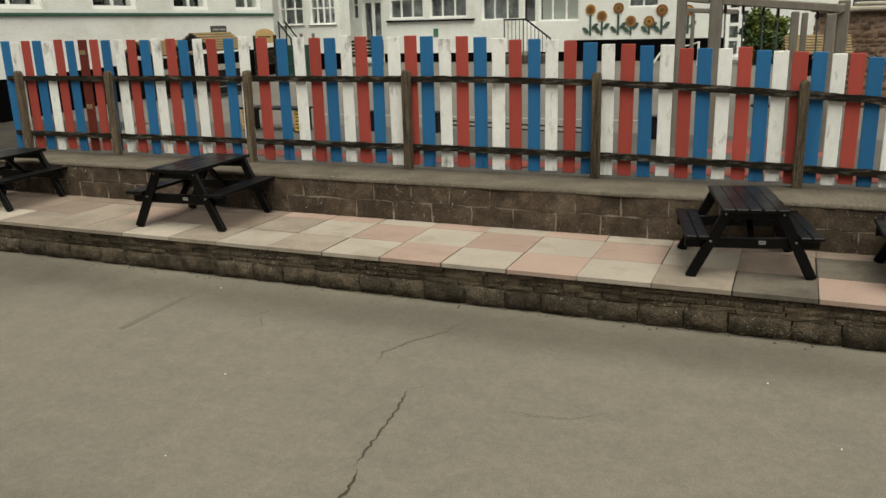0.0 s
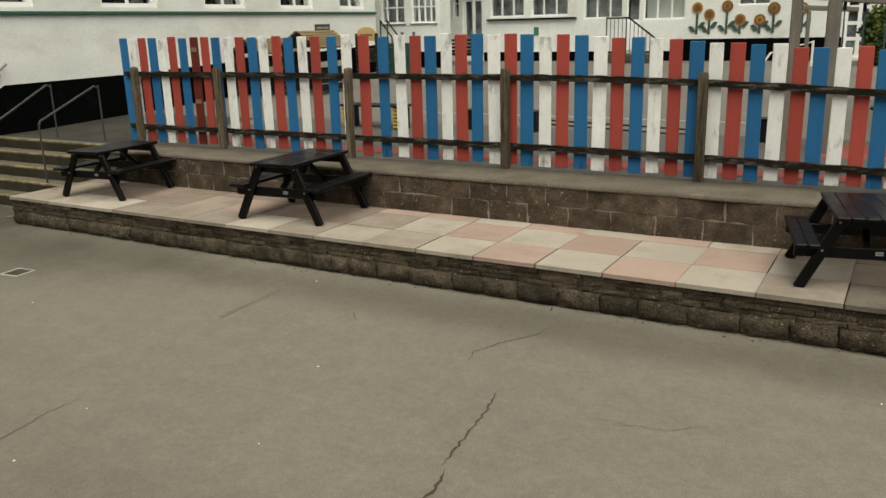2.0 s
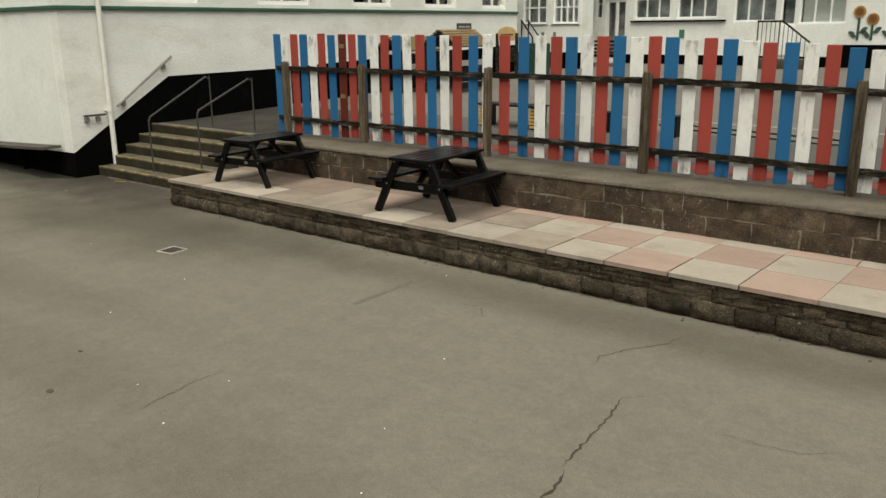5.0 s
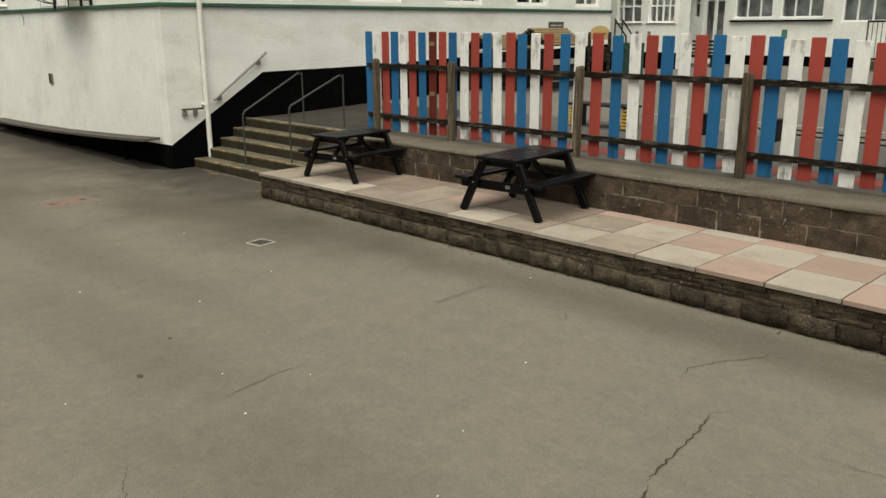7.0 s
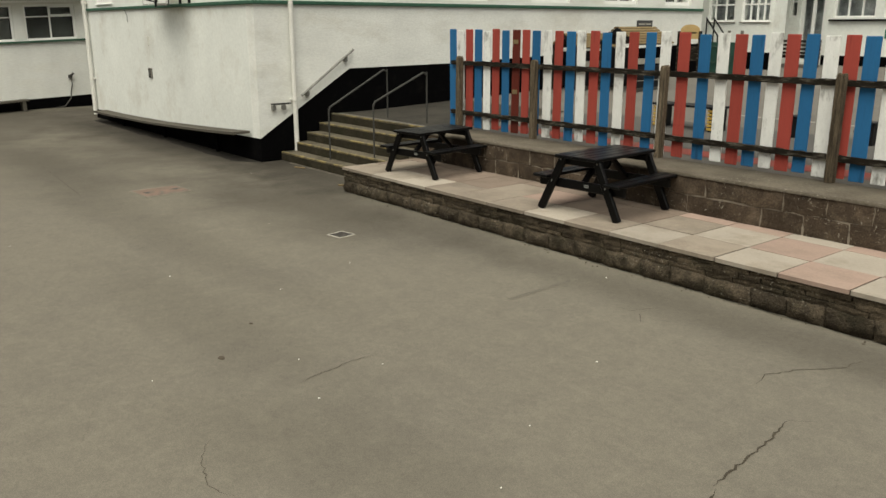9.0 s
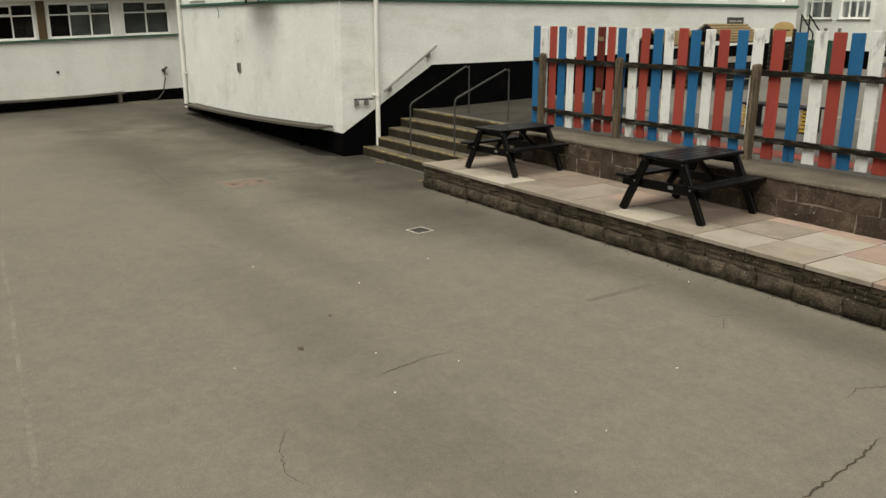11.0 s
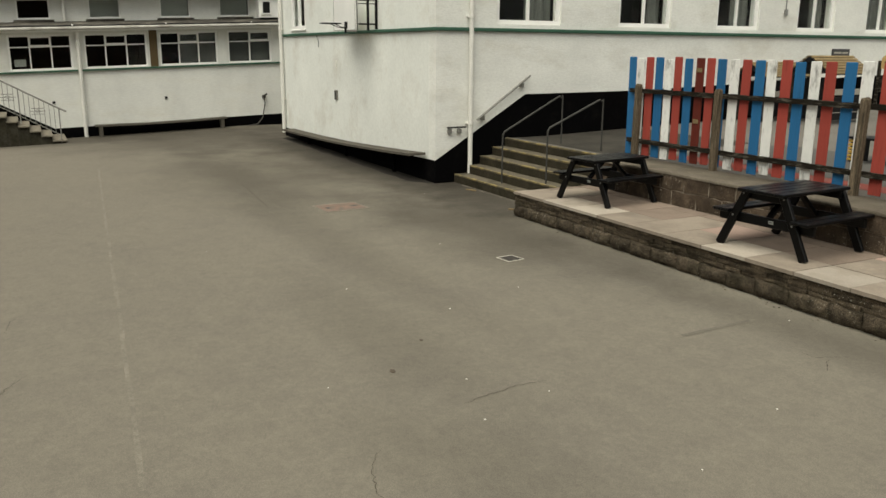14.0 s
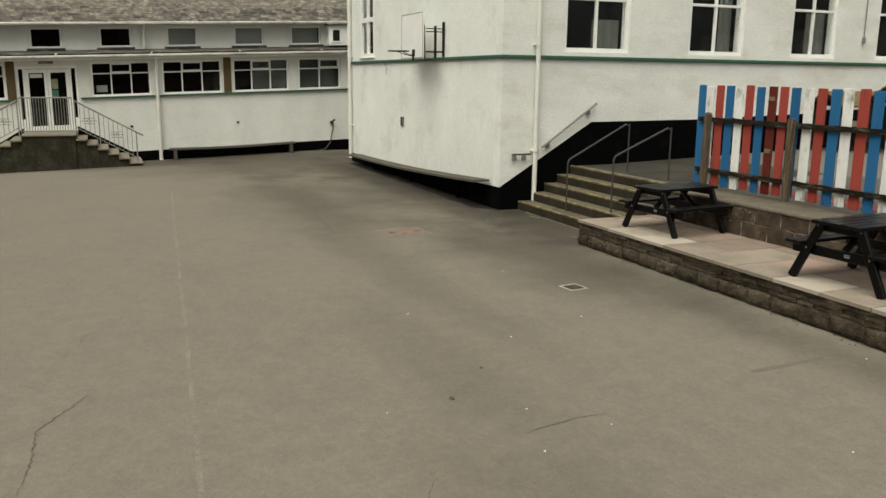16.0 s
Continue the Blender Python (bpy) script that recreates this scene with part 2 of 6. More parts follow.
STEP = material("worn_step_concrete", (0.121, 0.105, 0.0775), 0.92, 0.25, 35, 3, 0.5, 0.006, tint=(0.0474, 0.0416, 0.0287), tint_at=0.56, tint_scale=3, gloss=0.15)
RISER = material("dark_step_riser", (0.040, 0.034, 0.023), 0.95, 0.4, 30, 3, 0.5, 0.006, tint=(0.028, 0.026, 0.016), tint_at=0.53, tint_scale=4, gloss=0.1)
NOSING = material("faded_yellow_nosing", (0.245, 0.190, 0.082), 0.88, 0.4, 30, 6, 0.4, tint=(0.105, 0.090, 0.060), tint_at=0.46, tint_scale=5, gloss=0.15)
WOOD_RED = material("red_fence_paint", (0.345, 0.060, 0.045), 0.75, 0.10, 40, 4, 0.35, 0.002, stretch=(6, 6, 0.5), pieces=0.12, tint=(0.17, 0.034, 0.027), tint_at=0.70, gloss=0.25, worn=(1.03, 2.12))
WOOD_BLUE = material("blue_fence_paint", (0.0184, 0.1214, 0.276), 0.7, 0.10, 40, 4, 0.35, 0.002, stretch=(6, 6, 0.5), pieces=0.12, tint=(0.01196, 0.0506, 0.1104), tint_at=0.70, gloss=0.25, worn=(1.03, 2.12))
WOOD_WHITE = material("white_fence_paint", (0.77, 0.775, 0.745), 0.75, 0.08, 40, 5, 0.35, 0.002, stretch=(3, 3, 1.2), pieces=0.06, tint=(0.21, 0.205, 0.185), tint_at=0.655, tint_scale=3.2, gloss=0.25, worn=(1.03, 1.93))
WOOD_OLD = material("bare_red_brown_wood", (0.105, 0.014, 0.007), 0.7, 0.3, 30, 6, 0.4, 0.003, stretch=(6, 6, 0.5))
WOOD_POST = material("weathered_post_wood", (0.1178, 0.09292, 0.06348), 0.93, 0.85, 40, 5, 0.9, 0.008, stretch=(8, 8, 0.5), tint=(0.04232, 0.03404, 0.02392), tint_at=0.58, pieces=0.25, gloss=0.12)
WOOD_RAIL = material("dark_weathered_rail", (0.018, 0.015, 0.011), 0.95, 0.6, 30, 4, 1.0, 0.010, stretch=(1.2, 6, 6), tint=(0.150, 0.135, 0.108), tint_at=0.60, tint_scale=4.5, gloss=0.12)
TABLE = material("black_recycled_plastic", (0.0017, 0.0017, 0.0019), 0.38, 0.25, 60, 5, 0.25, 0.002, tint=(0.004, 0.0038, 0.0036), tint_at=0.62, tint_scale=4, gloss=0.2)
STEEL = material("galvanised_steel", (0.30, 0.30, 0.29), 0.5, 0.15, 50, 5, 0.1, metal=0.8)
GREY_METAL = material("grey_painted_metal", (0.05, 0.049, 0.045), 0.6, 0.15, 50, 5, 0.1, gloss=0.25)
RAIL_GREY = material("pale_grey_railing_paint", (0.24, 0.235, 0.215), 0.6, 0.2, 50, 5, 0.1, gloss=0.25)
TREAD = material("pale_stone_tread", (0.215, 0.192, 0.150), 0.9, 0.3, 30, 4, 0.4, tint=(0.11, 0.10, 0.078), tint_at=0.55, tint_scale=4, gloss=0.15)
PALE_GUTTER = material("pale_plastic_gutter", (0.50, 0.49, 0.45), 0.7, 0.25, 20, 2, 0.2, streak=0.2, tint=(0.24, 0.225, 0.19), tint_at=0.58, tint_scale=2.5, gloss=0.25)
BLACK_METAL = material("black_painted_metal", (0.008, 0.008, 0.009), 0.5, 0.2, 50, 5, 0.1, gloss=0.2)
SLATE = material("roof_slate", (0.085, 0.078, 0.067), 0.9, 0.5, 9, 3, 0.5, 0.01, tint=(0.17, 0.155, 0.128), tint_at=0.54, tint_scale=5, pieces=0.5, gloss=0.2)
GUTTER = material("grey_gutter", (0.26, 0.245, 0.215), 0.8, 0.3, 30, 2, 0.2, streak=0.2, tint=(0.12, 0.11, 0.095), tint_at=0.52, tint_scale=3, gloss=0.2)
BENCH = material("grey_bench_plank", (0.095, 0.086, 0.070), 0.9, 0.25, 30, 3, 0.5, 0.003, stretch=(1, 1, 6), gloss=0.2)
TIMBER = material("brown_timber_panel", (0.105, 0.072, 0.032), 0.8, 0.3, 30, 4, 0.4, stretch=(6, 6, 0.6))
PLAY_WOOD = material("silvered_play_timber", (0.17, 0.155, 0.13), 0.9, 0.25, 30, 3, 0.5, 0.004, stretch=(5, 5, 0.8), gloss=0.2)
YELLOW_WOOD = material("yellow_stained_slat", (0.20, 0.145, 0.072), 0.85, 0.3, 30, 4, 0.3)
SIGN_YELLOW = material("yellow_sign_board", (0.52, 0.36, 0.16), 0.6, 0.1, 30, 4, 0.1)
SIGN_DARK = material("dark_sign_board", (0.06, 0.06, 0.062), 0.6, 0.15, 30, 4)
SIGN_GREEN = material("green_sign_board", (0.06, 0.17, 0.12), 0.5, 0.1, 30, 4, 0.05)
SLAT_BRIGHT = material("bright_yellow_slat", (0.46, 0.30, 0.06), 0.7, 0.2, 30, 4, 0.2)
BOARD = material("white_backboard", (0.86, 0.86, 0.83), 0.5, 0.06, 40, 2, 0.1)
PETAL = material("sunflower_petal_paint", (0.32, 0.175, 0.045), 0.8, 0.25, 30, 6, 0.2, pieces=0.25)
PETAL_DARK = material("sunflower_centre_paint", (0.20, 0.075, 0.025), 0.8, 0.25, 30, 6, 0.2)
STALK = material("mural_leaf_paint", (0.05, 0.085, 0.066), 0.7, 0.2, 30, 6, 0.2)
RUBBLE = material("red_sandstone_rubble", (0.168, 0.101, 0.066), 0.92, 0.3, 22, 4, 0.8, 0.012, tint=(0.105, 0.070, 0.049), tint_at=0.55, tint_scale=5, pieces=0.35)
RUBBLE_JOINT = material("pale_lime_mortar", (0.22, 0.165, 0.118), 0.95, 0.2, 30, 4, 0.4)
COPING = material("pale_wall_coping", (0.42, 0.38, 0.31), 0.9, 0.2, 30, 3, 0.4)
LEAF = material("dark_bush_leaf", (0.032, 0.06, 0.02), 0.6, 0.5, 20, 2.5, 0.1, tint=(0.14, 0.17, 0.03), tint_at=0.52, tint_scale=1.2)
BARK = material("bush_stem", (0.07, 0.055, 0.038), 0.9, 0.3, 30, 5, 0.4)
ROPE = material("blue_grey_rope", (0.06, 0.085, 0.095), 0.9, 0.2, 60, 6, 0.3)
HOSE = material("dark_green_hose", (0.02, 0.06, 0.045), 0.5, 0.2, 60, 6, 0.1)
MANHOLE = material("rusty_pink_cover", (0.19, 0.122, 0.094), 0.8, 0.25, 40, 5, 0.5, 0.004, tint=(0.12, 0.105, 0.085), tint_at=0.5, tint_scale=8)
IRON = material("cast_iron", (0.055, 0.05, 0.045), 0.7, 0.3, 50, 8, 0.4)
CHALK = material("pale_scuffed_concrete", (0.38, 0.36, 0.31), 0.9, 0.2, 40, 5, 0.3)
PAPER = material("white_paper_scrap", (0.72, 0.7, 0.64), 0.8, 0.1, 40, 5, 0.1)
LABEL = material("silver_label_plate", (0.24, 0.25, 0.235), 0.5, 0.1, 60, 8, 0.05)


# mesh helpers
class Mesh:
    """Collects vertices and faces of one part."""

    def __init__(self):
        self.v, self.f = [], []

    def add(self, verts, faces):
        o = len(self.v)
        self.v += [tuple(p) for p in verts]
        self.f += [tuple(i + o for i in q) for q in faces]
        return self

    def box(self, x0, x1, y0, y1, z0, z1, turn=None):
        c = [(x, y, z) for z in (z0, z1) for y in (y0, y1) for x in (x0, x1)]
        if turn:
            c = [turn @ Vector(p) for p in c]
        return self.add(c, [(0, 2, 3, 1), (4, 5, 7, 6), (0, 1, 5, 4), (2, 6, 7, 3), (0, 4, 6, 2), (1, 3, 7, 5)])

    def slab(self, x0, x1, y0, y1, z0, z1, edge=0.006, turn=None):
        """A box with chamfered upper and lower rims and corners."""
        e = min(edge, (x1 - x0) * 0.3, (y1 - y0) * 0.3, (z1 - z0) * 0.3)
        rings = []
        for z, i in ((z0, e), (z0 + e, 0), (z1 - e, 0), (z1, e)):
            a, b, c, d = x0 + i, x1 - i, y0 + i, y1 - i
            rings.append([(a + e, c, z), (b - e, c, z), (b, c + e, z), (b, d - e, z), (b - e, d, z), (a + e, d, z), (a, d - e, z), (a, c + e, z)])
        vs = [Vector(p) for r in rings for p in r]
        if turn:
            vs = [turn @ p for p in vs]
        fs = [tuple(reversed(range(8))), tuple(range(24, 32))]
        fs += [(8 * r + k, 8 * r + (k + 1) % 8, 8 * r + 8 + (k + 1) % 8, 8 * r + 8 + k) for r in range(3) for k in range(8)]
        return self.add(vs, fs)

    def beam(self, a, b, w, h, edge=0.004, up=(0, 0, 1)):
        """A chamfered bar from a to b, w wide and h high."""
        a, b = Vector(a), Vector(b)
        z = (b - a).normalized()
        x = z.cross(Vector(up))
        x = x.normalized() if x.length > 1e-4 else Vector((1, 0, 0))
        y = z.cross(x)
        m = Matrix((x, y, z)).transposed().to_4x4()
        m.translation = a
        return self.slab(-w / 2, w / 2, -h / 2, h / 2, 0, (b - a).length, edge, m)

    def tube(self, points, radius, sides=8, closed=False):
        pts = [Vector(p) for p in points]
        rings, n = [], len(pts)
        for i, p in enumerate(pts):
            q = pts[(i + 1) % n] if closed or i < n - 1 else p
            o = pts[i - 1] if closed or i else p
            d = (q - o).normalized()
            side = d.cross(Vector((0, 0, 1)))
            side = side.normalized() if side.length > 1e-3 else Vector((1, 0, 0))
            up = side.cross(d)
            rings.append([p + radius * (math.cos(2 * math.pi * k / sides) * side + math.sin(2 * math.pi * k / sides) * up) for k in range(sides)])
        fs = []
        for i in range(n if closed else n - 1):
            j = (i + 1) % n
            fs += [(i * sides + k, i * sides + (k + 1) % sides, j * sides + (k + 1) % sides, j * sides + k) for k in range(sides)]
        if not closed:
            fs += [tuple(reversed(range(sides))), tuple(range((n - 1) * sides, n * sides))]
        return self.add([p for r in rings for p in r], fs)

    def prism(self, outline, depth):
        """An outline of 3D points pushed along the vector depth."""
        a = [Vector(p) for p in outline]
        n, d = len(a), Vector(depth)
        return self.add(a + [p + d for p in a], [tuple(range(n)), tuple(reversed(range(n, 2 * n)))] + [(i, n + i, n + (i + 1) % n, (i + 1) % n) for i in range(n)])

    def data(self, name, mat, smooth=False):
        me = bpy.data.meshes.new(name)
        me.from_pydata(self.v, [], self.f)
        b = bmesh.new()
        b.from_mesh(me)
        bmesh.ops.recalc_face_normals(b, faces=b.faces)
        b.to_mesh(me)
        b.free()
        me.materials.append(mat)
        if smooth:
            me.shade_smooth()
        return me


def part(name, mesh, mat, parent=None, label="", smooth=False):
    ob = new(name, mesh.data(name, mat, smooth))
    if parent:
        ob.parent = parent
        if parent.type == "EMPTY":
            ob.matrix_parent_inverse = parent.matrix_basis.inverted()
    return tagged(ob, label)


def thing(name, at, label, category, group="", kind=""):
    ob = new(name)
    ob.location = at
    ob.empty_display_size = 0.1
    return tagged(ob, label, category, group, kind)


def fixed(name, mesh, mat, label, category="", smooth=False):
    """A piece of the setting."""
    return tagged(part(name, mesh, mat, None, label, smooth), "", category, "", "structure")


rnd = random.Random(7)
jit = lambda a: rnd.uniform(-a, a)  # noqa: E731
# ---- ground and yard ----
def sheet(x0, x1, y0, y1, z=lambda x, y: 0.0, nx=1, ny=1):
    m = Mesh()
    vs = [(x0 + (x1 - x0) * i / nx, y0 + (y1 - y0) * j / ny) for j in range(ny + 1) for i in range(nx + 1)]
    return m.add([(x, y, z(x, y)) for x, y in vs], [(j * (nx + 1) + i, j * (nx + 1) + i + 1, (j + 1) * (nx + 1) + i + 1, (j + 1) * (nx + 1) + i) for j in range(ny) for i in range(nx)])


def tarmac():
    """One sheet to the horizon, level but for a gentle fall towards the far wing."""
    xs = [-900, -300, -100, -50, -32, *[-28 + k for k in range(13)], -10, 20, 100, 300, 900]
    ys = [-900, -300, -100, -40, -12, *[-5 + 1.6 * k for k in range(8)], 9, 20, 60, 300, 900]
    vs = [(x, y, -SLOPE * min(11.2, max(0.0, 6.2 - y)) * min(1.0, max(0.0, (-18 - x) / 8)) ** 1.5) for y in ys for x in xs]
    n = len(xs)
    return Mesh().add(vs, [(j * n + i, j * n + i + 1, (j + 1) * n + i + 1, (j + 1) * n + i) for j in range(len(ys) - 1) for i in range(n - 1)])


SLOPE = 0.038
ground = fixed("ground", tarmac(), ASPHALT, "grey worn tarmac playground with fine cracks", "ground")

TERRACE_Y, TERRACE_Z, WALL_Y, YARD_Z, FENCE_Y = 6.35, 0.36, 7.72, 0.785, 8.5
TERRACE_X0, TERRACE_X1 = -10.2, 6.9


def yard_z(x, y):
    """The upper yard climbs away from the fence."""
    return YARD_Z - 0.012 + 0.036 * max(0.0, y - 8.9)


def upper_yard():
    m = Mesh()
    ys = (7.77, 8.9, 12, 16, 20, 26, 40)
    xs = (-13.56, TERRACE_X0 - 0.006, TERRACE_X0, 16)
    vs, fs = [], []
    front = lambda x, y: max(y, 8.165) if x < TERRACE_X0 - 0.001 else y  # noqa: E731
    for y in ys:
        for x in xs:
            vs.append((x, front(x, y), yard_z(x, y)))
    for j in range(len(ys) - 1):
        for i in range(3):
            fs.append((4 * j + i, 4 * j + i + 1, 4 * j + i + 5, 4 * j + i + 4))
    n = len(vs)
    return m.add(vs + [(x, front(x, 7.77), -0.2) for x in xs], fs + [(i, n + i, n + i + 1, i + 1) for i in range(3)])


yard = fixed("upper_yard", upper_yard(), YARD, "pale concrete upper playground rising behind the fence", "ground")


def yard_patch(x0, x1, y0, y1, lift):
    return sheet(x0, x1, y0, y1, lambda x, y: yard_z(x, y) + lift, 2, 8)


part("dark_landing", yard_patch(-13.37, TERRACE_X0 - 0.02, 8.3, 11.2, 0.004), LANDING, yard, "dark worn concrete at the head of the stairs")
part("tarmac_band", yard_patch(-9.8, 13.0, 9.33, 11.44, 0.004), YARD_DARK, yard, "dark tarmac band")
part("red_painted_strip", yard_patch(-9.8, 13.0, 8.94, 9.29, 0.008), RED_PAINT, yard, "worn red painted strip")
part("red_painted_patch", yard_patch(-1.05, 0.4, 10.2, 11.1, 0.008), RED_PAINT, yard, "worn red painted patch")
part("white_painted_line", yard_patch(-7.6, -2.1, 12.5, 12.61, 0.008), LINE_WHITE, yard, "worn white painted line")


def crack(points, width, seed):
    """A wandering thin crack along a few bends."""
    r = random.Random(seed)
    pts = []
    for (x0, y0), (x1, y1) in zip(points, points[1:]):
        n = max(2, int(math.hypot(x1 - x0, y1 - y0) / 0.035))
        for k in range(n):
            a = k / n
            pts.append((x0 + (x1 - x0) * a + r.uniform(-0.012, 0.012), y0 + (y1 - y0) * a + r.uniform(-0.012, 0.012)))
    pts.append(points[-1])
    vs, fs = [], []
    for i, (x, y) in enumerate(pts):
        xa, ya = pts[max(0, i - 1)]
        xb, yb = pts[min(len(pts) - 1, i + 1)]
        d = math.hypot(xb - xa, yb - ya) or 1
        taper = min(1.0, 5 * min(i, len(pts) - 1 - i) / len(pts) + 0.12)
        w = 0.8 * width * taper * r.uniform(0.5, 1.3) / 2
        vs += [(x - (yb - ya) / d * w, y + (xb - xa) / d * w, 0.003), (x + (yb - ya) / d * w, y - (xb - xa) / d * w, 0.003)]
    fs = [(2 * i, 2 * i + 1, 2 * i + 3, 2 * i + 2) for i in range(len(pts) - 1)]
    return Mesh().add(vs, fs)


CRACKS = [
    ([(-2.24, 4.59), (-2.18, 4.30), (-2.12, 3.82), (-2.09, 3.57)], 0.018),
    ([(-2.06, 3.55), (-2.01, 3.39), (-2.01, 3.24), (-2.03, 2.9)], 0.026),
    ([(-2.11, 4.71), (-2.18, 4.64), (-2.24, 4.59)], 0.004),
    ([(-2.37, 5.90), (-2.42, 5.64), (-2.58, 5.40), (-2.70, 5.12), (-2.65, 4.92)], 0.009),
    ([(-1.53, 4.52), (-1.30, 4.51), (-1.09, 4.54), (-0.87, 4.74)], 0.004),
    ([(-4.30, 5.42), (-4.16, 5.44), (-4.07, 5.61), (-4.03, 5.70)], 0.006),
    ([(-4.07, 5.49), (-4.00, 5.39), (-3.91, 5.28)], 0.007),
    ([(-4.62, 2.48), (-4.68, 2.72), (-4.73, 2.98), (-4.71, 3.25)], 0.006),
    ([(-4.26, 1.69), (-4.10, 1.57), (-3.79, 1.47), (-3.58, 1.54)], 0.005),
    ([(-6.53, -0.22), (-6.15, -0.44), (-5.86, -0.60), (-5.41, -0.60), (-4.92, -0.65)], 0.008),
    ([(-7.62, -0.38), (-7.95, -0.34), (-8.05, -0.28)], 0.006),
]
HAIRLINES = [
    [(-1.60, 4.51), (-1.40, 4.49), (-1.23, 4.49)],
    [(-4.38, 3.07), (-4.33, 3.32), (-4.19, 3.52)],
    [(-4.65, 1.04), (-4.85, 1.16), (-5.17, 1.29)],
    [(-3.96, 4.53), (-3.97, 4.72), (-3.94, 4.92)],
    [(-4.89, 4.45), (-4.80, 4.56), (-4.65, 4.62)],
    [(-4.84, 0.69), (-4.86, 0.83), (-4.93, 0.98)],
]
for seed, bends in enumerate(HAIRLINES):
    part("hairline", crack(bends, 0.004, 90 + seed), SEAM, ground, "faint hairline crack")
for seed, (bends, wide) in enumerate(CRACKS):
    part("crack", crack(bends, wide, seed), CRACK, ground, "thin dark crack")


def seam(a, b, w, z=0.0025):
    """A long joint with uneven edges."""
    a, b = Vector((*a, z)), Vector((*b, z))
    n = int((b - a).length / 0.25)
    d = (b - a).normalized()
    q = Vector((-d.y, d.x, 0)) * w / 2
    vs = []
    for i in range(n + 1):
        p = a + (b - a) * i / n
        p += q * 0.5 * noise.noise((p.x * 0.7, p.y, 4))
        vs += [p - q * (0.7 + 0.6 * noise.noise((p.x * 3, 1, 1))), p + q * (0.7 + 0.6 * noise.noise((p.x * 3, 7, 2)))]
    return Mesh().add(vs, [(2 * i, 2 * i + 1, 2 * i + 3, 2 * i + 2) for i in range(n)])


# ---- terrace ----
def rough_piece(seed, rough, nx=4, nz=3, rim_in=0.22):
    """A unit stone: its face is lumpy and its edges are worn. x and z run 0..1, the face looks to -y at y = 0, 1 deep."""
    r = random.Random(seed)
    vs, fs = [], []
    for k in range(nz + 1):
        for i in range(nx + 1):
            rim = min(i, nx - i, 1.5) / 1.5 * min(k, nz - k, 1.5) / 1.5
            lump = noise.noise((i * 1.1 + seed * 7.3, k * 1.3, seed)) + 0.6 * r.uniform(-1, 1)
            vs.append((i / nx + r.uniform(-0.02, 0.02), rim_in * (1 - rim) + rough * lump * (0.35 + 0.65 * rim), k / nz + r.uniform(-0.05, 0.05)))
    w = nx + 1
    for k in range(nz):
        for i in range(nx):
            fs.append((k * w + i, k * w + i + 1, (k + 1) * w + i + 1, (k + 1) * w + i))
    loop = [*range(nx + 1), *[k * w + nx for k in range(1, nz + 1)], *[nz * w + i for i in range(nx - 1, -1, -1)], *[k * w for k in range(nz - 1, 0, -1)]]
    n = len(vs)
    vs += [(vs[i][0], 1.0, vs[i][2]) for i in loop]
    fs += [(loop[j], n + j, n + (j + 1) % len(loop), loop[(j + 1) % len(loop)]) for j in range(len(loop))]
    return Mesh().add(vs, fs)


STONES = [rough_piece(s, 0.2, 8, 5, 0.42).data("stone", STONE, True) for s in range(8)]
COURSES = [rough_piece(s + 20, 0.14, 4, 2, 0.16).data("course_stone", BRICK) for s in range(6)]
BLOCKS = [rough_piece(s + 40, 0.03, 4, 3, 0.06).data("block", BLOCK) for s in range(6)]


def lay(name, meshes, parent, at, size, turn=0.0):
    ob = new(name, rnd.choice(meshes))
    ob.location, ob.scale, ob.rotation_euler = at, size, (0, 0, turn)
    ob.parent = parent
    return ob


terrace = fixed("terrace_wall", Mesh().box(TERRACE_X0 + 0.03, TERRACE_X1, TERRACE_Y + 0.034, WALL_Y + 0.1, -0.1, TERRACE_Z - 0.042), MORTAR,
                "low rough stone wall holding up the paved terrace", "wall")


def courses(parent, x0, x1, place):
    for z0, z1, low, high, kinds, name in ((-0.01, 0.165, 0.3, 0.46, STONES, "stone"), (0.168, 0.215, 0.16, 0.4, COURSES, "course_stone"), (0.218, 0.267, 0.16, 0.4, COURSES, "course_stone"), (0.270, 0.318, 0.16, 0.4, COURSES, "course_stone")):
        x = x0 + rnd.uniform(-0.1, 0.0)
        while x < x1:
            w = rnd.uniform(low, high)
            a, b = max(x, x0), min(x + w, x1)
            if b - a > 0.06:
                place(name, kinds, a, b, z0 + jit(0.004), z1 + jit(0.004))
            x += w + rnd.uniform(0.004, 0.012)


courses(terrace, TERRACE_X0, TERRACE_X1, lambda n, k, a, b, z0, z1: lay(n, k, terrace, (a, TERRACE_Y + (-0.03 if n == "stone" else 0.008) + jit(0.01), z0), (b - a, 0.1 if n == "stone" else 0.07, z1 - z0)))
courses(terrace, TERRACE_Y + 0.05, 7.06, lambda n, k, a, b, z0, z1: lay(n, k, terrace, (TERRACE_X0 + 0.02 + jit(0.006), b, z0), (b - a, 0.07, z1 - z0), -math.pi / 2))

